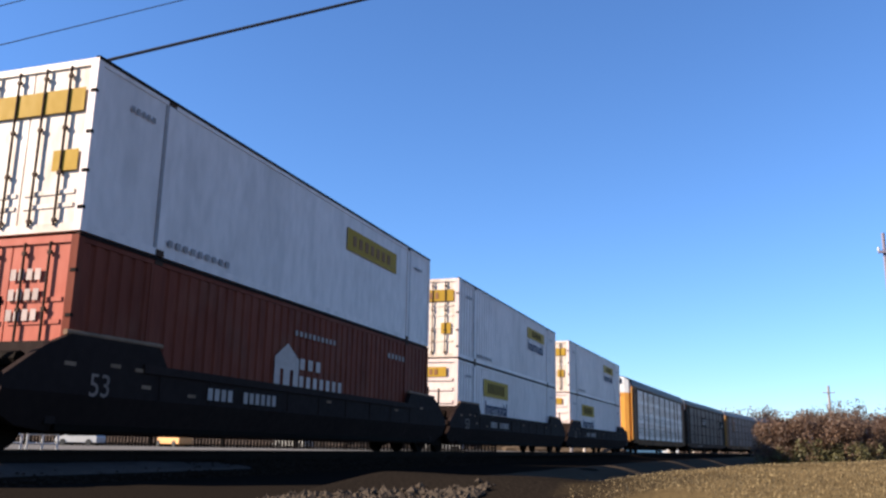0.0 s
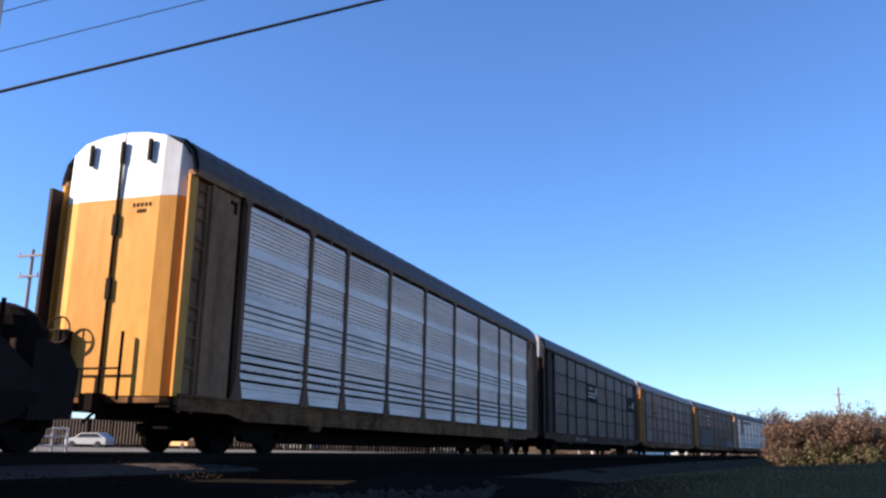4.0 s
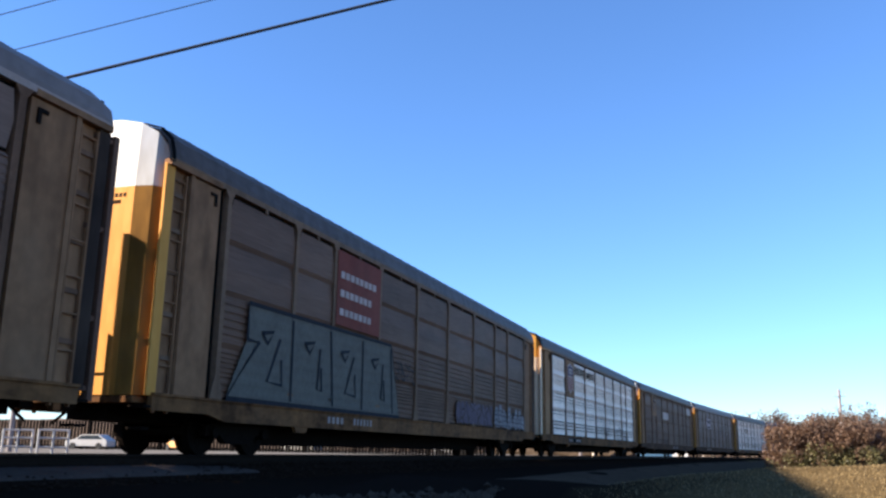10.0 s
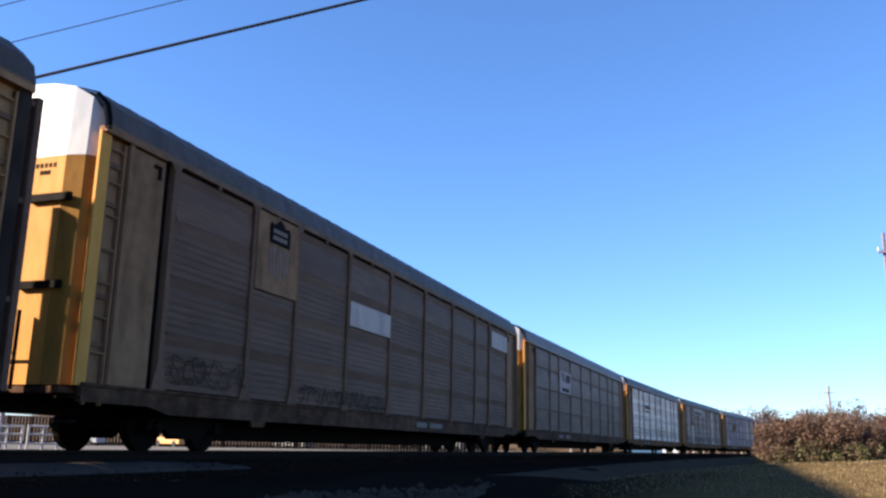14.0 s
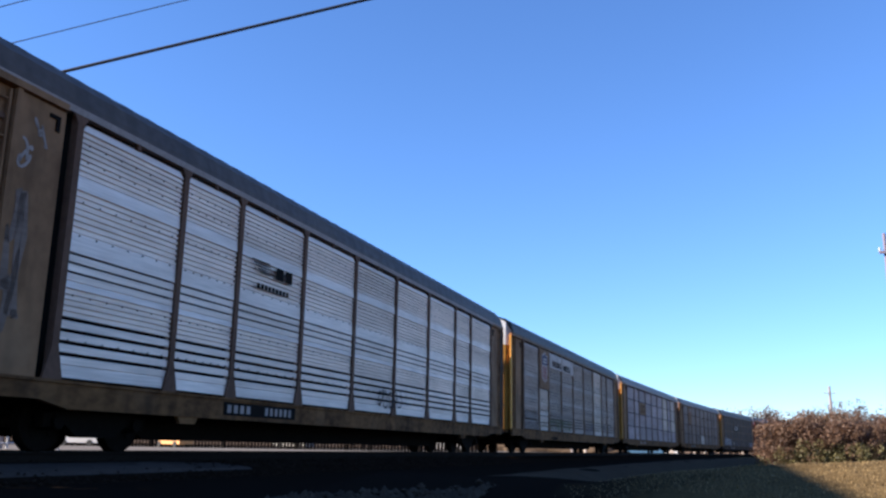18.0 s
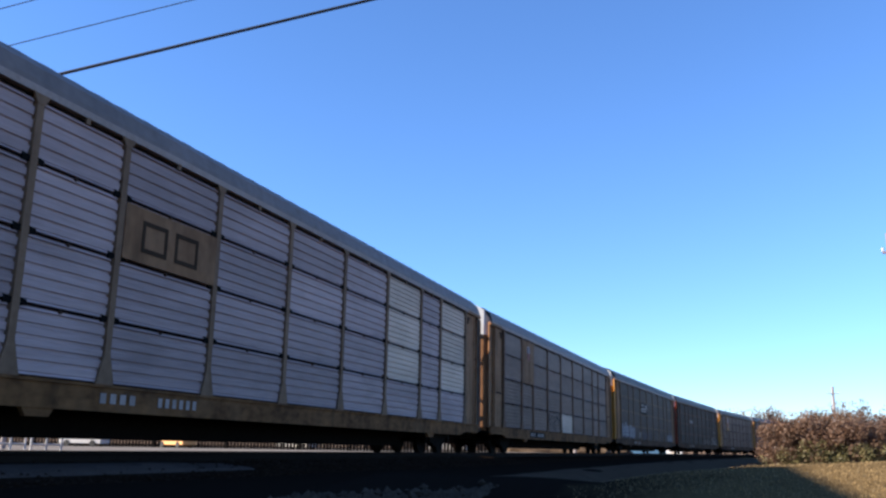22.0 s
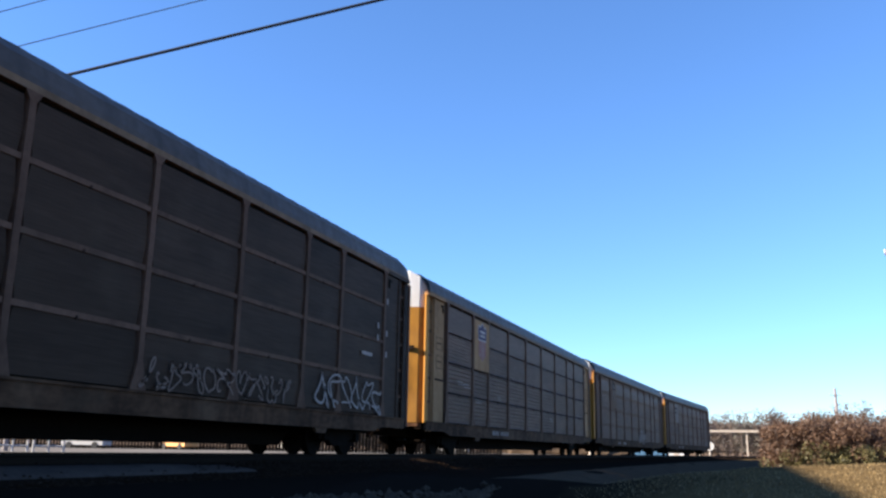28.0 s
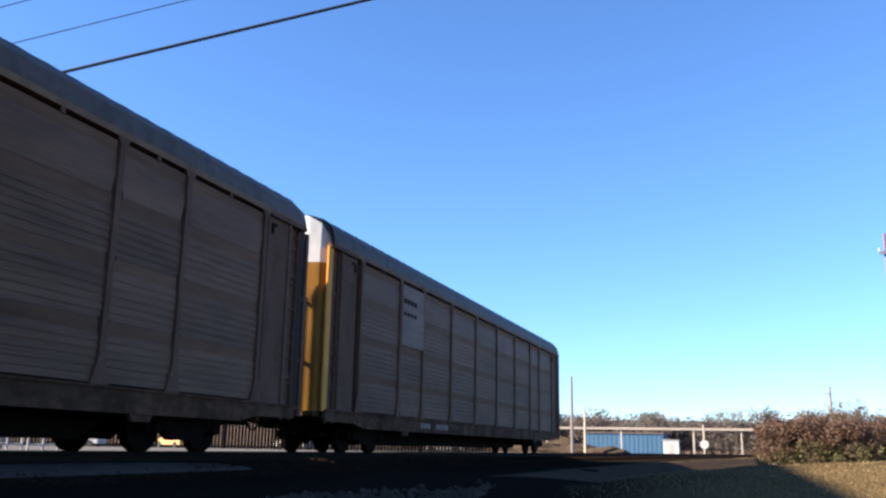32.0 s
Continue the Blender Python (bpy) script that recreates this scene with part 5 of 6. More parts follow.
def striped_sign(r, y0, y1, z0, z1):
    plate(r, y0, y1, z0, z1, M["black"], "sign_board", "black sign board with white stripes")
    h, w = z1 - z0, y1 - y0
    bars(r, y0 + .09 * w, y0 + .55 * w, z1 - .34 * h, z1 - .16 * h, 7, M["mark"], gap=.25)
    for k in range(2):
        plate(r, y0 + .04 * w, y0 + .80 * w, z0 + (.20 + .20 * k) * h, z0 + (.30 + .20 * k) * h, M["plate_white"], "sign_stripe", x=1.548)

    def arc(bm, r0, r1):
        pts = [(0.5 * h * r1 * math.cos(a), 0.5 * h * r1 * math.sin(a)) for a in np.linspace(-.6, 3.3, 14)]
        ins = [(0.5 * h * r0 * math.cos(a), 0.5 * h * r0 * math.sin(a)) for a in np.linspace(3.3, -.6, 14)]
        prism(bm, pts + ins, "x", 0, 0.006)
    for k, (a, b) in enumerate(((.62, .8), (.3, .48))):
        piece("sign_arc", ("arc", k, h), lambda bm: arc(bm, a, b), M["plate_white"], r, (1.548, y0 + .84 * w, z0 + .52 * h))


def block_sign(r, y0, y1, z0, z1, backing):
    if backing:
        plate(r, y0, y1, z0, z1, M["lilac_panel"], "sign_board", "dull white sign board with black stripes")
    h, w = z1 - z0, y1 - y0
    for k in range(5):
        plate(r, y0 + (.08 + .04 * k) * w, y0 + (.42 + .02 * k) * w, z1 - (.12 + .08 * k) * h, z1 - (.08 + .08 * k) * h, M["black"], "sign_stripe", x=1.546)
    for k in range(2):
        plate(r, y0 + (.56 + .19 * k) * w, y0 + (.70 + .19 * k) * w, z1 - .48 * h, z1 - .1 * h, M["black"], "sign_block", x=1.546)
    bars(r, y0 + .2 * w, y0 + .85 * w, z0 + .08 * h, z0 + .24 * h, 9, M["black"], x=1.546)


def cars():
    """The sixteen auto racks from first to last."""
    R = []

    def add(label, **kw):
        kw["label"] = label
        R.append(auto_rack(kw))

    add("silver corrugated auto rack car with yellow ends and white door tops", panel="silver", tall=True, tan="tan", slots=(-0.72, 0.0, 0.62), wing=True, wing_paint="yellow", sill="sill", marks=None)

    def x2(r):
        striped_sign(r, -4.12, -1.45, 3.08, 4.02)
        scuffs(r, ((-11.6, 2.6, .6), (-9.9, 2.55, .5), (-8.6, 2.5, .35), (-3.9, 2.6, .2)), M["mark"])
        plate(r, 9.2, 11.6, 3.08, 3.98, M["black"], "sign_board", "small black sign board")
        bars(r, 9.5, 10.4, 3.3, 3.45, 4, M["mark"])
        shape = [(0.26 * math.cos(k * .5236), 0.26 * math.sin(k * .5236)) for k in range(12)]
        piece("sign_disc", "sign_disc", lambda bm: prism(bm, shape, "x", 0, 0.006), M["plate_white"], r, (1.548, 11.1, 3.5))
    add("dark brown auto rack car with a striped black sign", panel="slate_panel", post="post_dark", tan="brown_end", rear="brown_end", end="brown_end", low=0.11, extra=x2, sill="sill_brown")

    def x3(r):
        plate(r, -8.80, -7.02, 3.06, 4.96, M["tan"], "tan_plate", "tan painted plate")
        shield(r, -7.9, 4.35, 0.6, 0.75, rim=False)
        bars(r, -8.9, -7.5, 3.32, 3.42, 10, M["rust"])
        scuffs(r, ((-10.2, 2.55, .5), (-8.4, 2.6, .3), (-5.2, 2.5, .45), (-3.9, 2.42, .25), (1.7, 2.45, .2), (9.7, 2.2, .5)), M["mark"])
    add("grey-brown auto rack car with a tan shield plate", panel="grey_panel", roof="roof_pale", eave="mark", low=0.11, extra=x3, post="post", marks=(1.4, 2.6))

    def x4(r):
        plate(r, -6.88, -4.27, 3.1, 4.94, M["plate_red"], "red_plate", "faded red sign plate")
        for k, n_ in enumerate((8, 7, 7)):
            bars(r, -6.7, -6.7 + 0.27 * n_, 4.27 - k * .46, 4.44 - k * .46, n_, M["plate_white"], gap=0.22)
        tag_block(r, -10.7, -3.4, 1.06, 2.98, M["spray_blue"], M["spray_black"], 0.7)
        tag_paint(r, 2.3, 6.6, 1.08, 1.85, M["spray_lilac"], M["dark_panel"], 22)
        tag_fingers(r, 6.9, 9.1, 1.04, 2.0, M["spray_white"], M["spray_black"], 25)
        tag_fingers(r, 9.2, 11.4, 1.04, 1.92, M["spray_white"], M["spray_black"], 26)
        tag_paint(r, -3.1, -1.6, 2.0, 2.6, None, M["spray_black"], 24)
    add("brown auto rack car with a red plate and teal sprayed shapes", panel="brown_panel", tall=True, style="dull", post="post_grey", extra=x4)

    def x5(r):
        plate(r, -8.80, -7.02, 3.05, 4.97, M["tan"], "tan_plate", "dull tan painted plate")
        shield(r, -7.9, 4.05, 1.25, 1.6)
        words("BUILDING", M["black"], r, 1.545, -5.65, 4.55, 0.56, weight=0.006)
        words("AMERICA", M["black"], r, 1.545, -2.95, 4.52, 0.52, weight=0.006)
        tag_paint(r, 0.5, 2.6, 1.2, 1.85, None, M["spray_black"], 31)
        tag_paint(r, 4.7, 7.4, 1.05, 1.9, None, M["spray_black"], 32)
        tag_paint(r, 7.7, 9.2, 1.0, 1.4, None, M["spray_black"], 33)
    add("pale silver auto rack car with a shield badge and lettering", panel="white_panel", tall=True, style="banded", end="cream", top="yellow", wing_paint="cream", tan="buff", extra=x5, patch=True, marks=(-8.2, -5.4))

    def x6(r):
        plate(r, -8.80, -7.02, 3.3, 4.97, M["tan"], "tan_plate", "tan painted plate")
        shield(r, -7.9, 4.25, 1.0, 1.5, faded=True)
        plate(r, -4.13, -1.44, 3.15, 3.78, M["plate_white"], "white_plate", "white blank plate")
        plate(r, 9.2, 11.6, 4.1, 4.75, M["plate_white"], "white_plate", "white blank plate")
        tag_paint(r, -11.4, -8.9, 1.15, 1.7, None, M["post_dark"], 41)
        tag_paint(r, -6.6, -1.6, 1.08, 1.5, None, M["post_dark"], 42)
    add("dull brown auto rack car with a shield and white plates", panel="brown_panel", lap=True, post="post", sill="sill_brown", extra=x6, handles=(3.9, 2.5), marks=(1.0, 3.4))

    def x7(r):
        block_sign(r, -6.85, -4.3, 3.1, 4.25, True)
    add("grey auto rack car with a white striped sign", panel="mid_panel", tall=True, style="dull", roof="roof_pale", post="post_grey", extra=x7, sill="sill_brown", eave="mark")

    def x8(r):
        block_sign(r, -6.7, -4.6, 3.25, 3.95, False)
        tag_paint(r, 0.3, 2.0, 1.2, 1.7, None, M["spray_black"], 51)
        tag_paint(r, -12.7, -12.2, 3.9, 4.7, None, M["mark"], 52, x=1.472)
        tag_paint(r, -12.75, -12.35, 1.4, 3.7, None, M["mid_panel"], 53, x=1.472)
    add("silver corrugated auto rack car with a black striped badge", panel="silver", tall=True, extra=x8, tan="tan", post="post_brown", sill="sill", patch=True, eave="mark")

    def x9(r):
        plate(r, -8.80, -7.02, 3.04, 4.97, M["ochre"], "ochre_plate", "ochre painted plate")
        shield(r, -7.9, 4.1, 1.15, 1.5)
        plate(r, -6.88, -4.27, 4.2, 4.94, M["plate_white"], "white_plate", "white lettered plate")
        plate(r, -4.13, -1.44, 4.2, 4.94, M["plate_white"], "white_plate", "white lettered plate")
        words("BUILDING", M["black"], r, 1.55, -5.35, 4.44, 0.43, weight=0.008)
        words("AMERICA", M["black"], r, 1.55, -3.05, 4.42, 0.43, weight=0.008)
        tag_fingers(r, -11.6, -9.1, 1.06, 1.50, M["mark"], M["slate_panel"], 61)
        tag_fingers(r, -11.5, -9.2, 1.52, 2.02, M["mark"], M["slate_panel"], 65)
        bars(r, -6.4, -5.1, 0.66, 0.80, 5, M["black"], x=1.503)
        tag_paint(r, -7.0, -2.0, 1.1, 1.7, None, M["spray_green"], 62)
        tag_paint(r, -6.5, -1.6, 1.75, 2.05, None, M["mark"], 63)
        tag_paint(r, 1.7, 4.1, 1.1, 1.75, None, M["spray_lilac"], 64)
    add("weathered silver auto rack car with shield and white lettered plates", panel="worn_silver", tall=True, style="worn", cut={1: (3.02, "pale_patch")}, swap={(6, 0): "pale_patch"}, extra=x9, marks=None)

    def x10(r):
        plate(r, -6.88, -4.27, 3.06, 3.98, M["tan"], "ochre_plate", "tan painted plate")
        # two plain outlined blocks for the badge
        for k in (-6.1, -5.2):
            for p in ((-.34, .34, .18, .26), (-.34, .34, -.28, -.20), (-.34, -.26, -.20, .18), (.26, .34, -.20, .18)):
                plate(r, k + p[0], k + p[1], 3.52 + p[2], 3.52 + p[3], M["rust"], "badge_stroke", x=1.546)
        for k in (0.22, 0.5, 0.78):
            piece("door_seam", "door_seam", lambda bm: rod(bm, (0, -HALF - 0.015, 1.0), (0, -HALF - 0.015, 5.6), 0.022, 6), M["rust"], r, (k, 0, 0))
    pale = {(6, 3): "pale_patch", (6, 2): "pale_patch", (6, 1): "pale_patch", (8, 3): "pale_patch", (8, 2): "pale_patch", (8, 1): "pale_patch"}
    add("chalky grey auto rack car with a few newer white panels", panel="lilac_panel", deep=True, roof="roof_pale", post="post_grey", low=0.11, extra=x10, swap=pale, eave="mark")

    def x11(r):
        plate(r, -8.80, -7.02, 3.06, 4.96, M["tan"], "tan_plate", "tan painted plate")
        shield(r, -7.9, 4.4, 0.55, 0.7, rim=False)
        tag_paint(r, -4.2, -1.6, 1.1, 1.9, None, M["spray_black"], 71)
    add("slate grey auto rack car with one white panel", panel="grey_panel", roof="roof_pale", end="tan", hatches=True, low=0.11, extra=x11, swap={(4, 0): "pale_patch"}, handles=(4.6, 1.4), patch=True, marks=(-7.45, -5.0), eave="mark")

    def x12(r):
        striped_sign(r, -4.12, -1.45, 3.06, 4.0)
        tag_fingers(r, -11.6, -9.1, 1.05, 2.35, M["spray_white"], M["spray_lilac"], 81)
        tag_fingers(r, -8.9, -6.8, 1.05, 2.15, M["spray_white"], M["spray_lilac"], 82)
        tag_fingers(r, -5.3, -4.5, 1.2, 1.75, M["mark"], M["dark_panel"], 86)
        tag_paint(r, -3.9, 0.1, 1.1, 1.7, None, M["spray_lilac"], 83)
        tag_paint(r, 2.0, 4.4, 1.1, 1.75, None, M["grey_panel"], 84)
        tag_fingers(r, 8.6, 11.4, 1.05, 1.75, M["spray_white"], M["spray_lilac"], 85)
    add("dark auto rack car with pale posts, striped sign and sprayed shapes", panel="dark_panel", post="post_grey", tan="tan", cross=True, extra=x12, sill="sill_brown", eave="mark")

    def x13(r):
        bars(r, -6.6, -4.6, 3.2, 3.5, 4, M["mark"])
        tag_paint(r, 7.7, 11.6, 1.05, 1.95, None, M["mark"], 91)
        tag_paint(r, 1.5, 6.5, 1.05, 1.6, None, M["grey_panel"], 92)
        for y, z in ((11.15, 3.35), (11.15, 3.02), (11.75, 3.2), (11.75, 2.62), (11.75, 4.1)):
            plate(r, y, y + 0.1, z, z + 0.16, M["mark"], "small_label")
        plate(r, 10.2, 10.85, 2.55, 2.64, M["mark"], "scuff_mark")
    add("dark brown auto rack car with rust red ends", panel="umber_panel", post="post_brown", cross=True, tan="umber_panel", end="red_end", extra=x13, sill="sill_brown")

    def x14(r):
        plate(r, -8.80, -7.02, 3.06, 4.9, M["buff"], "tan_plate", "tan painted plate")
        shield(r, -7.9, 4.1, 1.05, 1.5, rim=False)
        scuffs(r, ((-10.6, 2.45, .5), (-10.0, 2.4, .6), (-8.6, 1.95, .5), (-5.8, 2.2, .3), (3.0, 1.7, .4)), M["mark"])
    add("dusty brown auto rack car with a blue shield badge", panel="brown_panel", tan="buff", stencils=True, hatches=True, low=0.11, post="post_brown", sill="sill_brown", extra=x14, handles=(3.3,), marks=(-6.4, -4.1))

    def x15(r):
        plate(r, -8.80, -7.02, 3.06, 4.9, M["post"], "tan_plate", "dirty brown-tan plate")
        shield(r, -7.9, 4.2, 1.0, 1.4, faded=True)
        tag_paint(r, 1.0, 3.6, 0.9, 1.95, None, M["mark"], 101)
        tag_paint(r, 1.3, 4.6, 0.8, 1.6, None, M["mark"], 102)
    add("grimy brown auto rack car with a faded shield", panel="brown_panel", lap=True, post="post_brown", tan="post_brown", sill="sill_brown", extra=x15, handles=(3.1,), wing=True, marks=(-6.6, -3.6))

    def x16(r):
        plate(r, -8.80, -7.02, 3.1, 4.9, M["mid_panel"], "grey_plate", "pale worn plate")
        bars(r, -8.7, -7.6, 4.0, 4.1, 4, M["black"])
        bars(r, -8.7, -7.6, 4.35, 4.5, 4, M["black"])
        piece("tail_post", "tail_post", lambda bm: (box(bm, 1.38, 1.44, 13.78, 13.88, 0.9, 4.9), box(bm, 1.38, 1.44, 13.3, 13.78, 1.1, 1.2), box(bm, 1.38, 1.44, 13.3, 13.78, 4.6, 4.7)), M["post_dark"], r, label="dark tail end post")
    add("dusty brown auto rack car, the last of the train", panel="brown_panel", lap=True, post="post_brown", tan="post_brown", sill="sill_brown", wing=True, extra=x16)
    return R


def well_car(label, last):
    root = tagged(new("well_car"), label, "rail car", "well cars of the train")
    side = [(-9.4, 1.02), (-9.4, 0.56), (-8.9, 0.36), (-8.2, 0.28), (8.2, 0.28), (8.9, 0.36), (9.4, 0.56), (9.4, 1.02), (8.7, 1.5), (8.2, 1.72), (6.1, 1.74), (5.8, 1.36), (-5.8, 1.36), (-6.1, 1.74), (-8.2, 1.72), (-8.7, 1.5)]

    def folded(bm, sx):
        prism(bm, side, "x", sx * 1.38, sx * 1.49)
        bmesh.ops.bisect_plane(bm, geom=bm.verts[:] + bm.edges[:] + bm.faces[:], plane_co=(0, 0, 0.84), plane_no=(0, 0, 1))
        for v in bm.verts:
            if v.co.z < 0.83:
                v.co.x -= sx * 0.42 * (0.84 - v.co.z)
    for sx in (-1, 1):
        piece("well_side", ("well_side", sx), lambda bm: folded(bm, sx), M["navy"], root)
        piece("top_chord", ("chord", sx), lambda bm: box(bm, min(sx * 1.34, sx * 1.53), max(sx * 1.34, sx * 1.53), -6.5, 6.5, 1.28, 1.42), M["navy"], root)
        piece("bottom_chord", ("chord2", sx), lambda bm: box(bm, min(sx * 1.10, sx * 1.27), max(sx * 1.10, sx * 1.27), -7.6, 7.6, 0.27, 0.40), M["navy"], root)
        for i in range(9):
            piece("side_rib", ("rib", sx), lambda bm: box(bm, min(sx * 1.45, sx * 1.475), max(sx * 1.45, sx * 1.505), -0.03, 0.03, 0.86, 1.28), M["navy"], root, (0, -6.0 + i * 1.5, 0))
        for way in (-1, 1):
            # rim paler than the navy sides: its sunlit top edge is put into the colour
            piece("end_rim", ("rim", sx, way), lambda bm: rod(bm, (sx * 1.44, way * 6.0, 1.77), (sx * 1.44, way * 8.3, 1.74), 0.045, 8), M["post_grey"], root)
    piece("well_floor", "well_floor", lambda bm: (box(bm, -1.36, 1.36, -8.2, 8.2, 0.30, 0.40)), M["iron"], root)
    for way in (-1, 1):
        piece("end_platform", ("well_platform", way), lambda bm: (box(bm, -1.42, 1.42, min(way * 8.35, way * 9.45), max(way * 8.35, way * 9.45), 0.92, 1.06), box(bm, -1.35, 1.35, min(way * 8.2, way * 8.4), max(way * 8.2, way * 8.4), 0.4, 1.6), box(bm, -0.35, 0.35, min(way * 8.4, way * 9.6), max(way * 8.4, way * 9.6), 0.62, 0.92)), M["navy"], root)
        for x in (0.5, 0.95):
            piece("hand_rail", "hand_rail", lambda bm: rod(bm, (0, 0, 1.0), (0, 0, 2.15), 0.035, 6), M["iron"], root, (x, way * 9.1, 0))
        piece("end_box", "end_box", lambda bm: (box(bm, -0.3, 0.3, -0.25, 0.25, 1.06, 1.5), rod(bm, (-0.6, 0.1, 1.3), (0.9, 0.1, 1.3), 0.12, 8)), M["iron"], root, (0.2, way * 8.85, 0))
    bogie(root, -9.6)
    if last:
        bogie(root, 9.0)
        coupler(root, 9.7, 1)
        piece("end_extension", "well_ext", lambda bm: prism(bm, [(9.3, 0.45), (10.15, 0.5), (10.2, 1.2), (9.9, 1.55), (9.3, 1.6)], "x", -1.40, 1.42), M["navy"], root)
        bm = bmesh.new()
        bmesh.ops.create_uvsphere(bm, u_segments=20, v_segments=10, radius=1.0, matrix=Matrix.Translation((0.2, 9.7, 1.6)) @ Matrix.Diagonal((0.95, 0.62, 0.62, 1)))
        part("air_reservoir", bm, M["iron"], root, "rounded black reservoir")
    words("53", M["mid_panel"], root, 1.494, -7.5, 0.98, 0.50)
    for y, z in ((-8.3, 1.25), (-7.3, 1.3), (-6.7, 1.28), (-6.5, 1.02), (-5.2, 0.95), (0.4, 1.15), (4.8, 1.15), (6.9, 1.3)):
        plate(root, y, y + 0.24, z, z + 0.06, M["post_grey"], "small_plate", x=1.492)
    bars(root, -4.6, -3.7, 0.94, 1.16, 4, M["mark"], x=1.508, gap=0.32)
    bars(root, -3.35, -2.0, 0.94, 1.16, 6, M["mark"], x=1.508, gap=0.36)
    return root


def container(label, paint, ribs, extra, doors=True, paint_end=None):
    """A 53 foot container: its base is at z = 0."""
    L, W, H = 8.077, 1.295, 2.896
    root = tagged(new("shipping_container"), label, "container", "containers on the train")

    def wall(bm, sx):
        ys, prev = [], None
        if ribs:
            n_ = 50
            for i in range(n_):
                a = -L + 0.12 + (2 * L - 0.24) * i / n_
                p = (2 * L - 0.24) / n_
                ys += [(a, 0), (a + p * .55, 0), (a + p * .66, -.03), (a + p * .9, -.03)]
            ys.append((L - 0.12, 0))
        else:
            ys = [(-L + 0.12 + (2 * L - 0.24) * i / 13, 0) for i in range(14)]
        for y, dx in ys:
            cur = (bm.verts.new((sx * (W - 0.015 + dx), y, 0.12)), bm.verts.new((sx * (W - 0.015 + dx), y, H - 0.1)))
            if prev:
                bm.faces.new((prev[0], cur[0], cur[1], prev[1]))
            prev = cur
    for sx in (-1, 1):
        piece("side_wall", ("cwall", sx, ribs), lambda bm: wall(bm, sx), paint, root)
        piece("bottom_rail", ("crail", sx), lambda bm: box(bm, min(sx * (W - .08), sx * W), max(sx * (W - .08), sx * W), -L, L, 0, 0.13), paint, root)
        piece("top_rail", ("ctop", sx), lambda bm: box(bm, min(sx * (W - .08), sx * W), max(sx * (W - .08), sx * W), -L, L, H - 0.11, H), paint, root)
        for y in (-6.1, 6.1):
            piece("lifting_post", ("cpost", sx), lambda bm: box(bm, min(sx * (W - .06), sx * (W + .004)), max(sx * (W - .06), sx * (W + .004)), -0.09, 0.09, 0.13, H - 0.11), paint, root, (0, y, 0))
            for z in (0.0, H - 0.1):
                piece("corner_casting", ("ccast", sx), lambda bm: box(bm, min(sx * (W - .1), sx * (W + .012)), max(sx * (W - .1), sx * (W + .012)), -0.11, 0.11, 0.0, 0.11), M["post_dark"], root, (0, y, z))
        for y in (-6.22, 6.22):
            piece("seam", ("cseam", sx), lambda bm: box(bm, min(sx * (W - .05), sx * (W + .001)), max(sx * (W - .05), sx * (W + .001)), -0.05, 0.05, 0.13, H - 0.11), paint if paint is M["box_red"] else M["spray_white"], root, (0, y, 0))
        for y in (-1, 1):
            piece("corner_post", ("ccorner", sx, y), lambda bm: box(bm, min(sx * (W - .14), sx * (W + .003)), max(sx * (W - .14), sx * (W + .003)), min(y * (L - .13), y * (L + .003)), max(y * (L - .13), y * (L + .003)), 0.002, H - 0.002), paint, root)
        piece("roof_edge", ("croofedge", sx), lambda bm: box(bm, min(sx * (W - .07), sx * (W + .014)), max(sx * (W - .07), sx * (W + .014)), -L, L, H - 0.028, H + 0.03), M["black"], root)
    piece("roof", "croof", lambda bm: box(bm, -W + .05, W - .05, -L + .05, L - .05, H - 0.05, H - 0.01), paint, root)
    piece("floor", "cfloor", lambda bm: box(bm, -W + .05, W - .05, -L + .05, L - .05, 0.03, 0.13), M["iron"], root)
    pe = paint_end or paint
    for y in (-1, 1):
        for name, z, zz in (("end_sill", 0.0, 0.14), ("end_header", H - 0.12, H)):
            piece(name, (name, y), lambda bm: box(bm, -W + .13, W - .13, min(y * (L - .1), y * L), max(y * (L - .1), y * L), z, zz), pe, root)
        if y < 0 and doors:
            for sx in (-1, 1):
                leaf = piece("door", ("cdoor", sx), lambda bm: box(bm, min(sx * .015, sx * 1.15), max(sx * .015, sx * 1.15), -L + .03, -L + .08, 0.14, H - .12), pe, root)
                for z in ((0.55, 1.05, 1.5, 1.85) if ribs else (0.40, 0.62)):
                    piece("door_rib", ("cdoor_rib", sx), lambda bm: box(bm, min(sx * .08, sx * 1.08), max(sx * .08, sx * 1.08), -L + .012, -L + .03, 0, .07), pe, leaf, (0, 0, z))
                for k in (0.28, 0.78):
                    piece("locking_bar", "lockbar", lambda bm: (rod(bm, (0, -L - .02, 0.1), (0, -L - .02, H - .1), 0.021, 8), [box(bm, -.035, .035, -L - .04, -L + .01, z, z + .06) for z in (0.16, 0.95, 1.7, H - .3)]), M["post_dark"], root, (sx * k, 0, 0))
                for z in (0.35, 0.95, 1.6, 2.3):
                    piece("hinge", ("chinge", sx), lambda bm: box(bm, min(sx * 1.20, sx * 1.303), max(sx * 1.20, sx * 1.303), -L - .012, -L + .05, 0, .055), M["black"], leaf, (0, 0, z))
        else:
            wall_ = piece("end_wall", ("cend", y), lambda bm: box(bm, -W + .13, W - .13, min(y * (L - .1), y * (L - .04)), max(y * (L - .1), y * (L - .04)), 0.14, H - .12), pe, root)
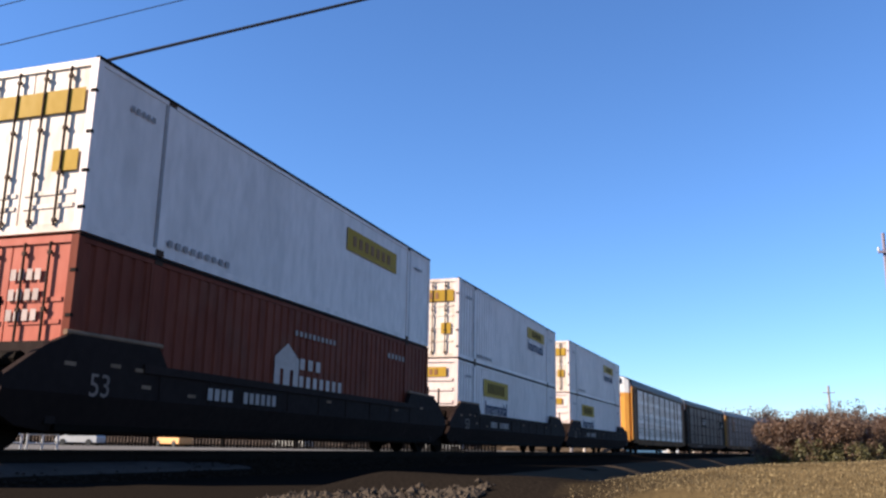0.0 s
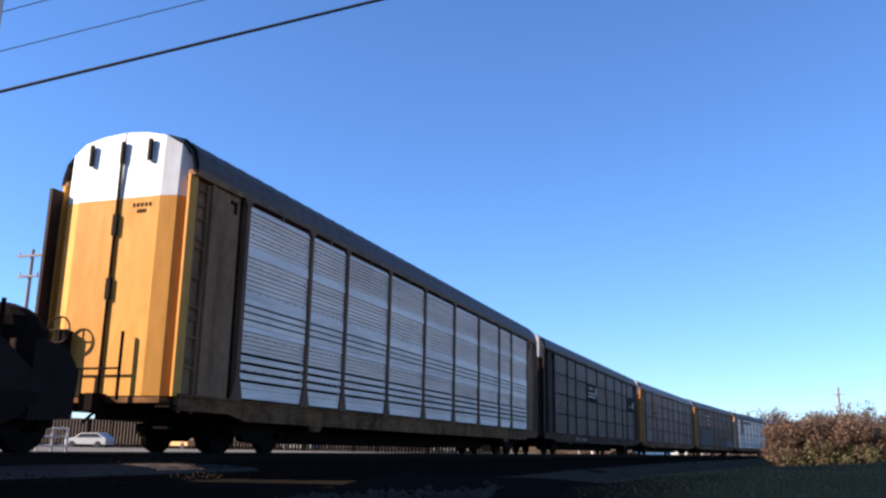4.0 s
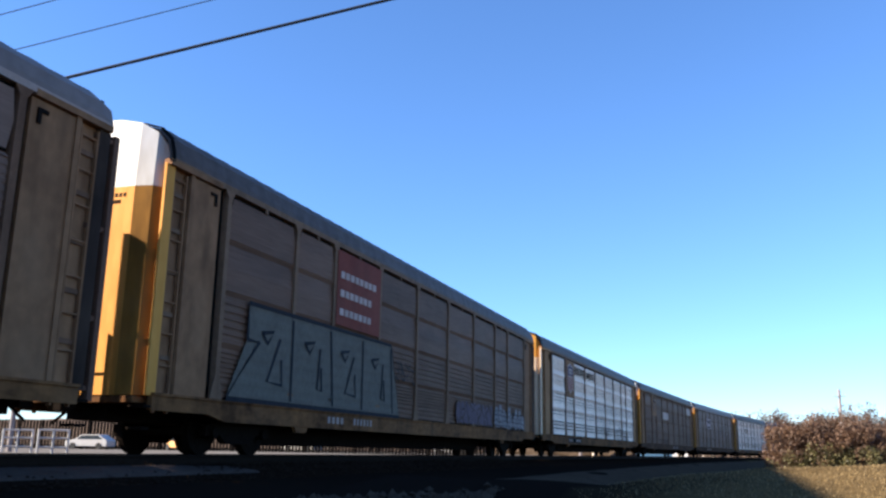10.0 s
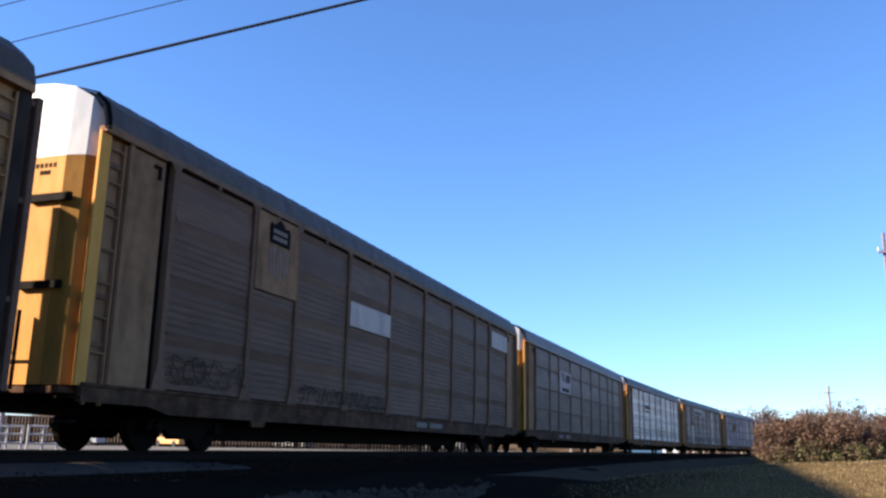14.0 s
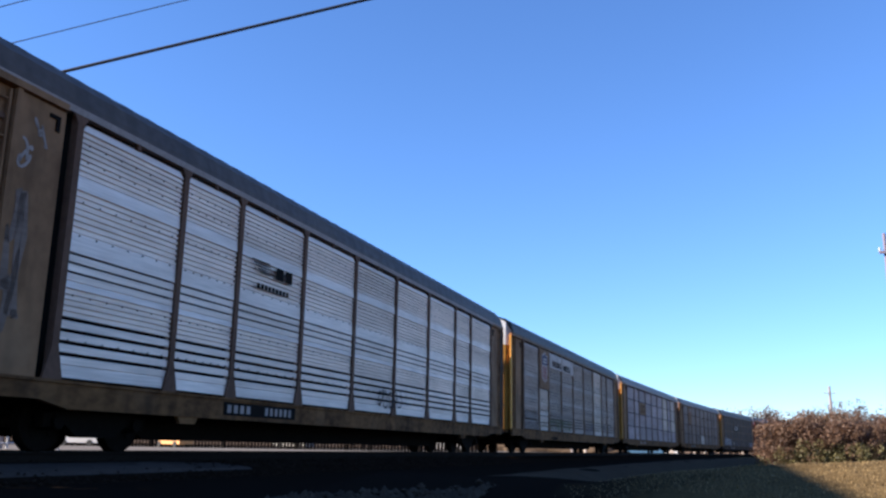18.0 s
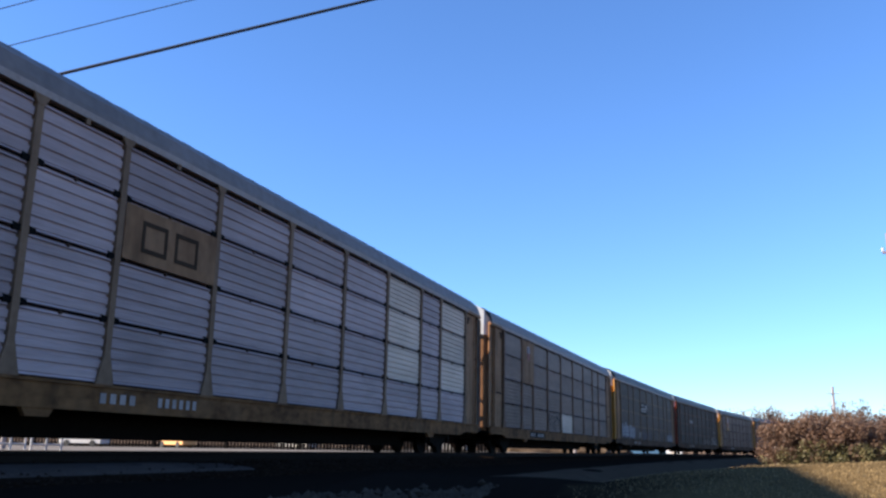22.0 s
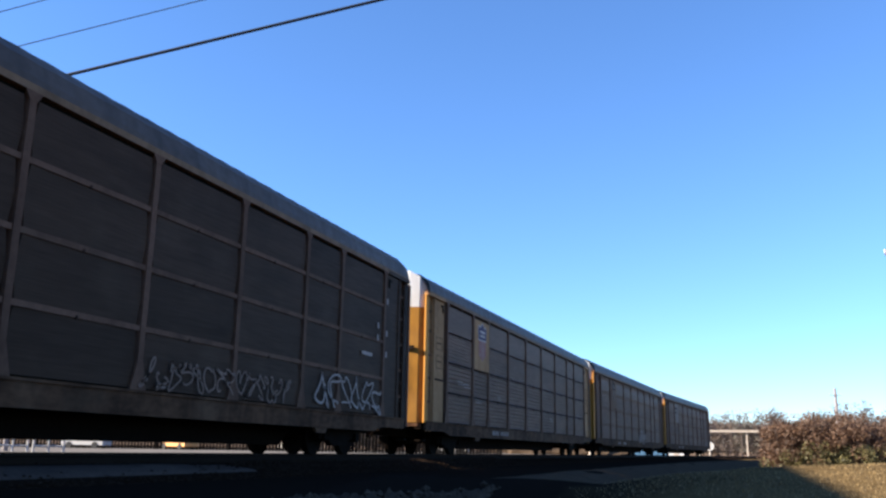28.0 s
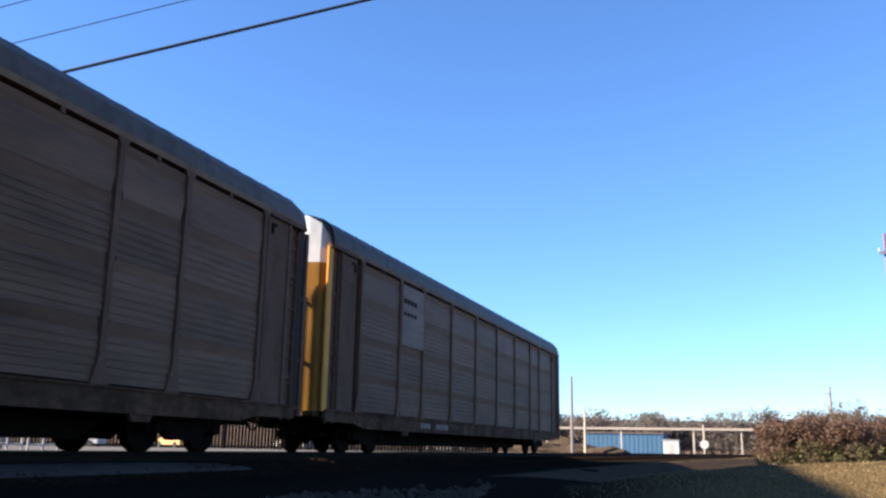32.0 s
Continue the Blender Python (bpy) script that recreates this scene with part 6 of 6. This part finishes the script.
            for z in (0.4, 0.85, 1.3, 1.75, 2.1):
                piece("end_rib", ("cend_rib", y), lambda bm: box(bm, -W + .2, W - .2, min(y * (L - .04), y * (L - .005)), max(y * (L - .04), y * (L - .005)), 0, .12), pe, wall_, (0, 0, z))
    extra(root)
    return root


def end_plate(r, x0, x1, z0, z1, m, name="label_plate"):
    bm = bmesh.new()
    box(bm, x0, x1, -8.088, -8.082, z0, z1)
    return part(name, bm, m, r)


def side_plate(r, y0, y1, z0, z1, m, name="label_plate", label="", x=1.304):
    bm = bmesh.new()
    box(bm, x, x + 0.005, y0, y1, z0, z1)
    return part(name, bm, m, r, label)


def side_bars(r, y0, y1, z0, z1, n_, m, x=1.312):
    for i in range(n_):
        w = (y1 - y0) / n_
        side_plate(r, y0 + i * w, y0 + (i + .55) * w, z0, z1, m, "marking_bar", x=x)


def boxes():
    """Containers: upper and lower on each well car, first to last."""
    def small_marks(r):
        side_bars(r, -7.2, -6.5, 2.3, 2.4, 5, M["spray_white"])
        side_bars(r, -5.9, -3.8, 0.22, 0.34, 9, M["spray_white"])
        side_bars(r, 6.6, 7.3, 2.3, 2.4, 5, M["spray_white"])

    def top1(r):
        small_marks(r)
        side_plate(r, 1.55, 5.05, 1.84, 2.44, M["label_yellow"], label="yellow blank label")
        side_bars(r, 1.9, 4.7, 2.0, 2.28, 7, M["ochre"])
        end_plate(r, -1.1, 1.1, 2.0, 2.4, M["label_yellow"])
        end_plate(r, 0.6, 1.1, 1.0, 1.35, M["label_yellow"])

    def low1(r):
        # plain house-shaped badge and bars
        bm = bmesh.new()
        prism(bm, [(a + 0.3, z) for a, z in ((-2.15, 1.02), (-2.15, 1.65), (-1.6, 1.98), (-1.05, 1.65), (-1.05, 1.02), (-1.3, 1.02), (-1.3, 1.4), (-1.45, 1.4), (-1.45, 1.02), (-1.75, 1.02), (-1.75, 1.4), (-1.9, 1.4), (-1.9, 1.02))], "x", 1.304, 1.309)
        part("house_badge", bm, M["plate_white"], r, "white house-shaped badge")
        side_bars(r, -0.7, 0.5, 1.45, 1.7, 3, M["plate_white"])
        side_bars(r, -0.7, 1.7, 1.05, 1.3, 7, M["plate_white"])
        side_bars(r, -1.0, 1.2, 2.2, 2.32, 10, M["mark"])
        side_bars(r, 4.6, 6.0, 2.25, 2.4, 5, M["mark"])
        for k in range(3):
            for i in range(4):
                end_plate(r, 0.05 + i * 0.16, 0.16 + i * 0.16, 2.2 - k * .32, 2.38 - k * .32, M["plate_white"], "marking_bar")

    def top2(r):
        small_marks(r)
        side_plate(r, 2.0, 5.4, 1.95, 2.45, M["label_yellow"], label="yellow blank label")
        side_bars(r, 2.9, 4.8, 2.06, 2.34, 8, M["rust"])
        words("Intermodal", M["label_blue"], r, 1.315, 3.6, 1.60, 0.68, weight=0.009)
        end_plate(r, -1.1, 1.1, 2.05, 2.48, M["label_yellow"])
        for i in range(5):
            end_plate(r, -0.5 + i * 0.22, -0.38 + i * 0.22, 2.15, 2.38, M["ochre"], "marking_bar").location.y = -0.01
        end_plate(r, 0.62, 1.0, 0.85, 1.25, M["label_yellow"])

    def low2(r):
        small_marks(r)
        side_plate(r, -4.95, -1.4, 1.75, 2.42, M["label_yellow"], label="yellow blank label")
        side_bars(r, -4.4, -1.9, 1.88, 2.28, 8, M["rust"])
        words("Intermodal", M["label_blue"], r, 1.315, -3.15, 1.30, 0.72, weight=0.009)
        end_plate(r, -0.85, 0.85, 2.25, 2.6, M["label_yellow"])
        for i in range(6):
            end_plate(r, -0.6 + i * 0.2, -0.48 + i * 0.2, 2.32, 2.52, M["ochre"], "marking_bar").location.y = -0.01
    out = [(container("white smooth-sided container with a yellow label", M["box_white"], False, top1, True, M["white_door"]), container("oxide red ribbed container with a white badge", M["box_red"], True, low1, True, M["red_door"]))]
    for k in range(2):
        out.append((container("white ribbed container with yellow label, stacked on top", M["box_white"], True, top2, True, M["white_door"]), container("white ribbed container with yellow label, in the well", M["box_white"], True, low2, False)))
    return out


# ---- build ----
ground()
yard()
railway()
stones()
ballast_stones()
gravel_slope()
grass()
hedge()
woods()
far_side()
bare_tree(13.2, 128, 7.6, 5, "thin bare tree behind the hedge")
utility_pole(13.7, 150, 11.0, 0.28, ((9.9, 0.9),), M["pole"], "far wooden pole behind the hedge")
utility_pole(-27.2, 150, 13.0, 0.30, (), M["pole"], "tall grey pole beyond the track")
utility_pole(-25.0, 150, 7.2, 0.24, (), M["concrete"], "short pale post beyond the track")
utility_pole(7.08, 45, 10.9, 0.12, ((9.95, 0.3),), M["galv"], "slim pale galvanised mast beside the hedge")
utility_pole(-38.2, 38, 11.3, 0.15, ((10.9, 0.9), (9.7, 0.7)), M["pole"], "wooden utility pole with two crossarms")
cable((-25.02, 13.38, 6.75), (7.37, 28.71, 19.26), 0.045, "thick black overhead cable")
cable((-30.47, 16.79, 9.81), (-2.53, 33.34, 23.67), 0.018, "thin overhead wire")
cable((-31.48, 16.94, 11.06), (-8.85, 32.14, 24.72), 0.018, "thin high overhead wire")
pipe_gate(-33.4, 36.0)
pipe_gate(-36.2, 36.5)
parked_car(-57, 80, 70, M["far_orange"], "orange car parked beyond the track")
parked_car(-63, 73, 100, M["far_white"], "white car parked beyond the track")
parked_car(-47, 88, 80, M["far_white"], "white car parked beyond the track")
parked_car(-32, 96, 95, M["far_white"], "white car parked in the far yard")
TRAIN = cars()
WELLS = [well_car("dark navy well car carrying two stacked containers", k == 2) for k in range(3)]
BOXES = boxes()


def front_of_train(t):
    """Where the first auto rack's front coupling stands along the track."""
    return 69.3021 - 14.26574 * t + 0.002669 * t ** 2 + -0.0012233 * t ** 3 + 0.000013875 * t ** 4


def ride(s, half, z=0.0):
    """The pose of a body whose two bogies stand half before and behind s."""
    a, b = line(s - half)[0], line(s + half)[0]
    d = b - a
    return pose((a.x + b.x) / 2, (a.y + b.y) / 2, z, 0, 0, -math.degrees(math.atan2(d.x, d.y)))


SLACK = {13: 0.30, 14: 0.16, 15: 0.08}     # the couplings towards the tail are drawn out a little more


def motions():
    times = [0.5 * k for k in range(65)]
    for i, car in enumerate(TRAIN):
        walk(car, [(t, ride(front_of_train(t) + 28.55 * i + 14.1 + SLACK.get(i, 0), BOGIE_AT)) for t in times])
    for i in range(3):
        mid = (-50.7, -31.4, -11.9)[i]
        walk(WELLS[i], [(t, ride(front_of_train(t) + mid, 9.6)) for t in times])
        walk(BOXES[i][1], [(t, ride(front_of_train(t) + mid, 9.6, 0.40)) for t in times])
        walk(BOXES[i][0], [(t, ride(front_of_train(t) + mid, 9.6, 0.40 + 2.956)) for t in times])
    # the wheels roll; front and rear axles each share one set of turns
    done_for = {}
    for ws, yy in WHEELSETS:
        if yy not in done_for:
            rows = []
            for k in range(961):
                t = k / 30
                a = (front_of_train(0) - front_of_train(t)) / WHEEL_R
                rows.append((t, pose(0, yy, WHEEL_R, math.degrees(a))))
            walk(ws, rows)
            done_for[yy] = ws
        else:
            src = done_for[yy].animation_data
            ws.rotation_mode = "QUATERNION"
            data = ws.animation_data_create()
            data.action = src.action
            data.action_slot = src.action_slot


motions()
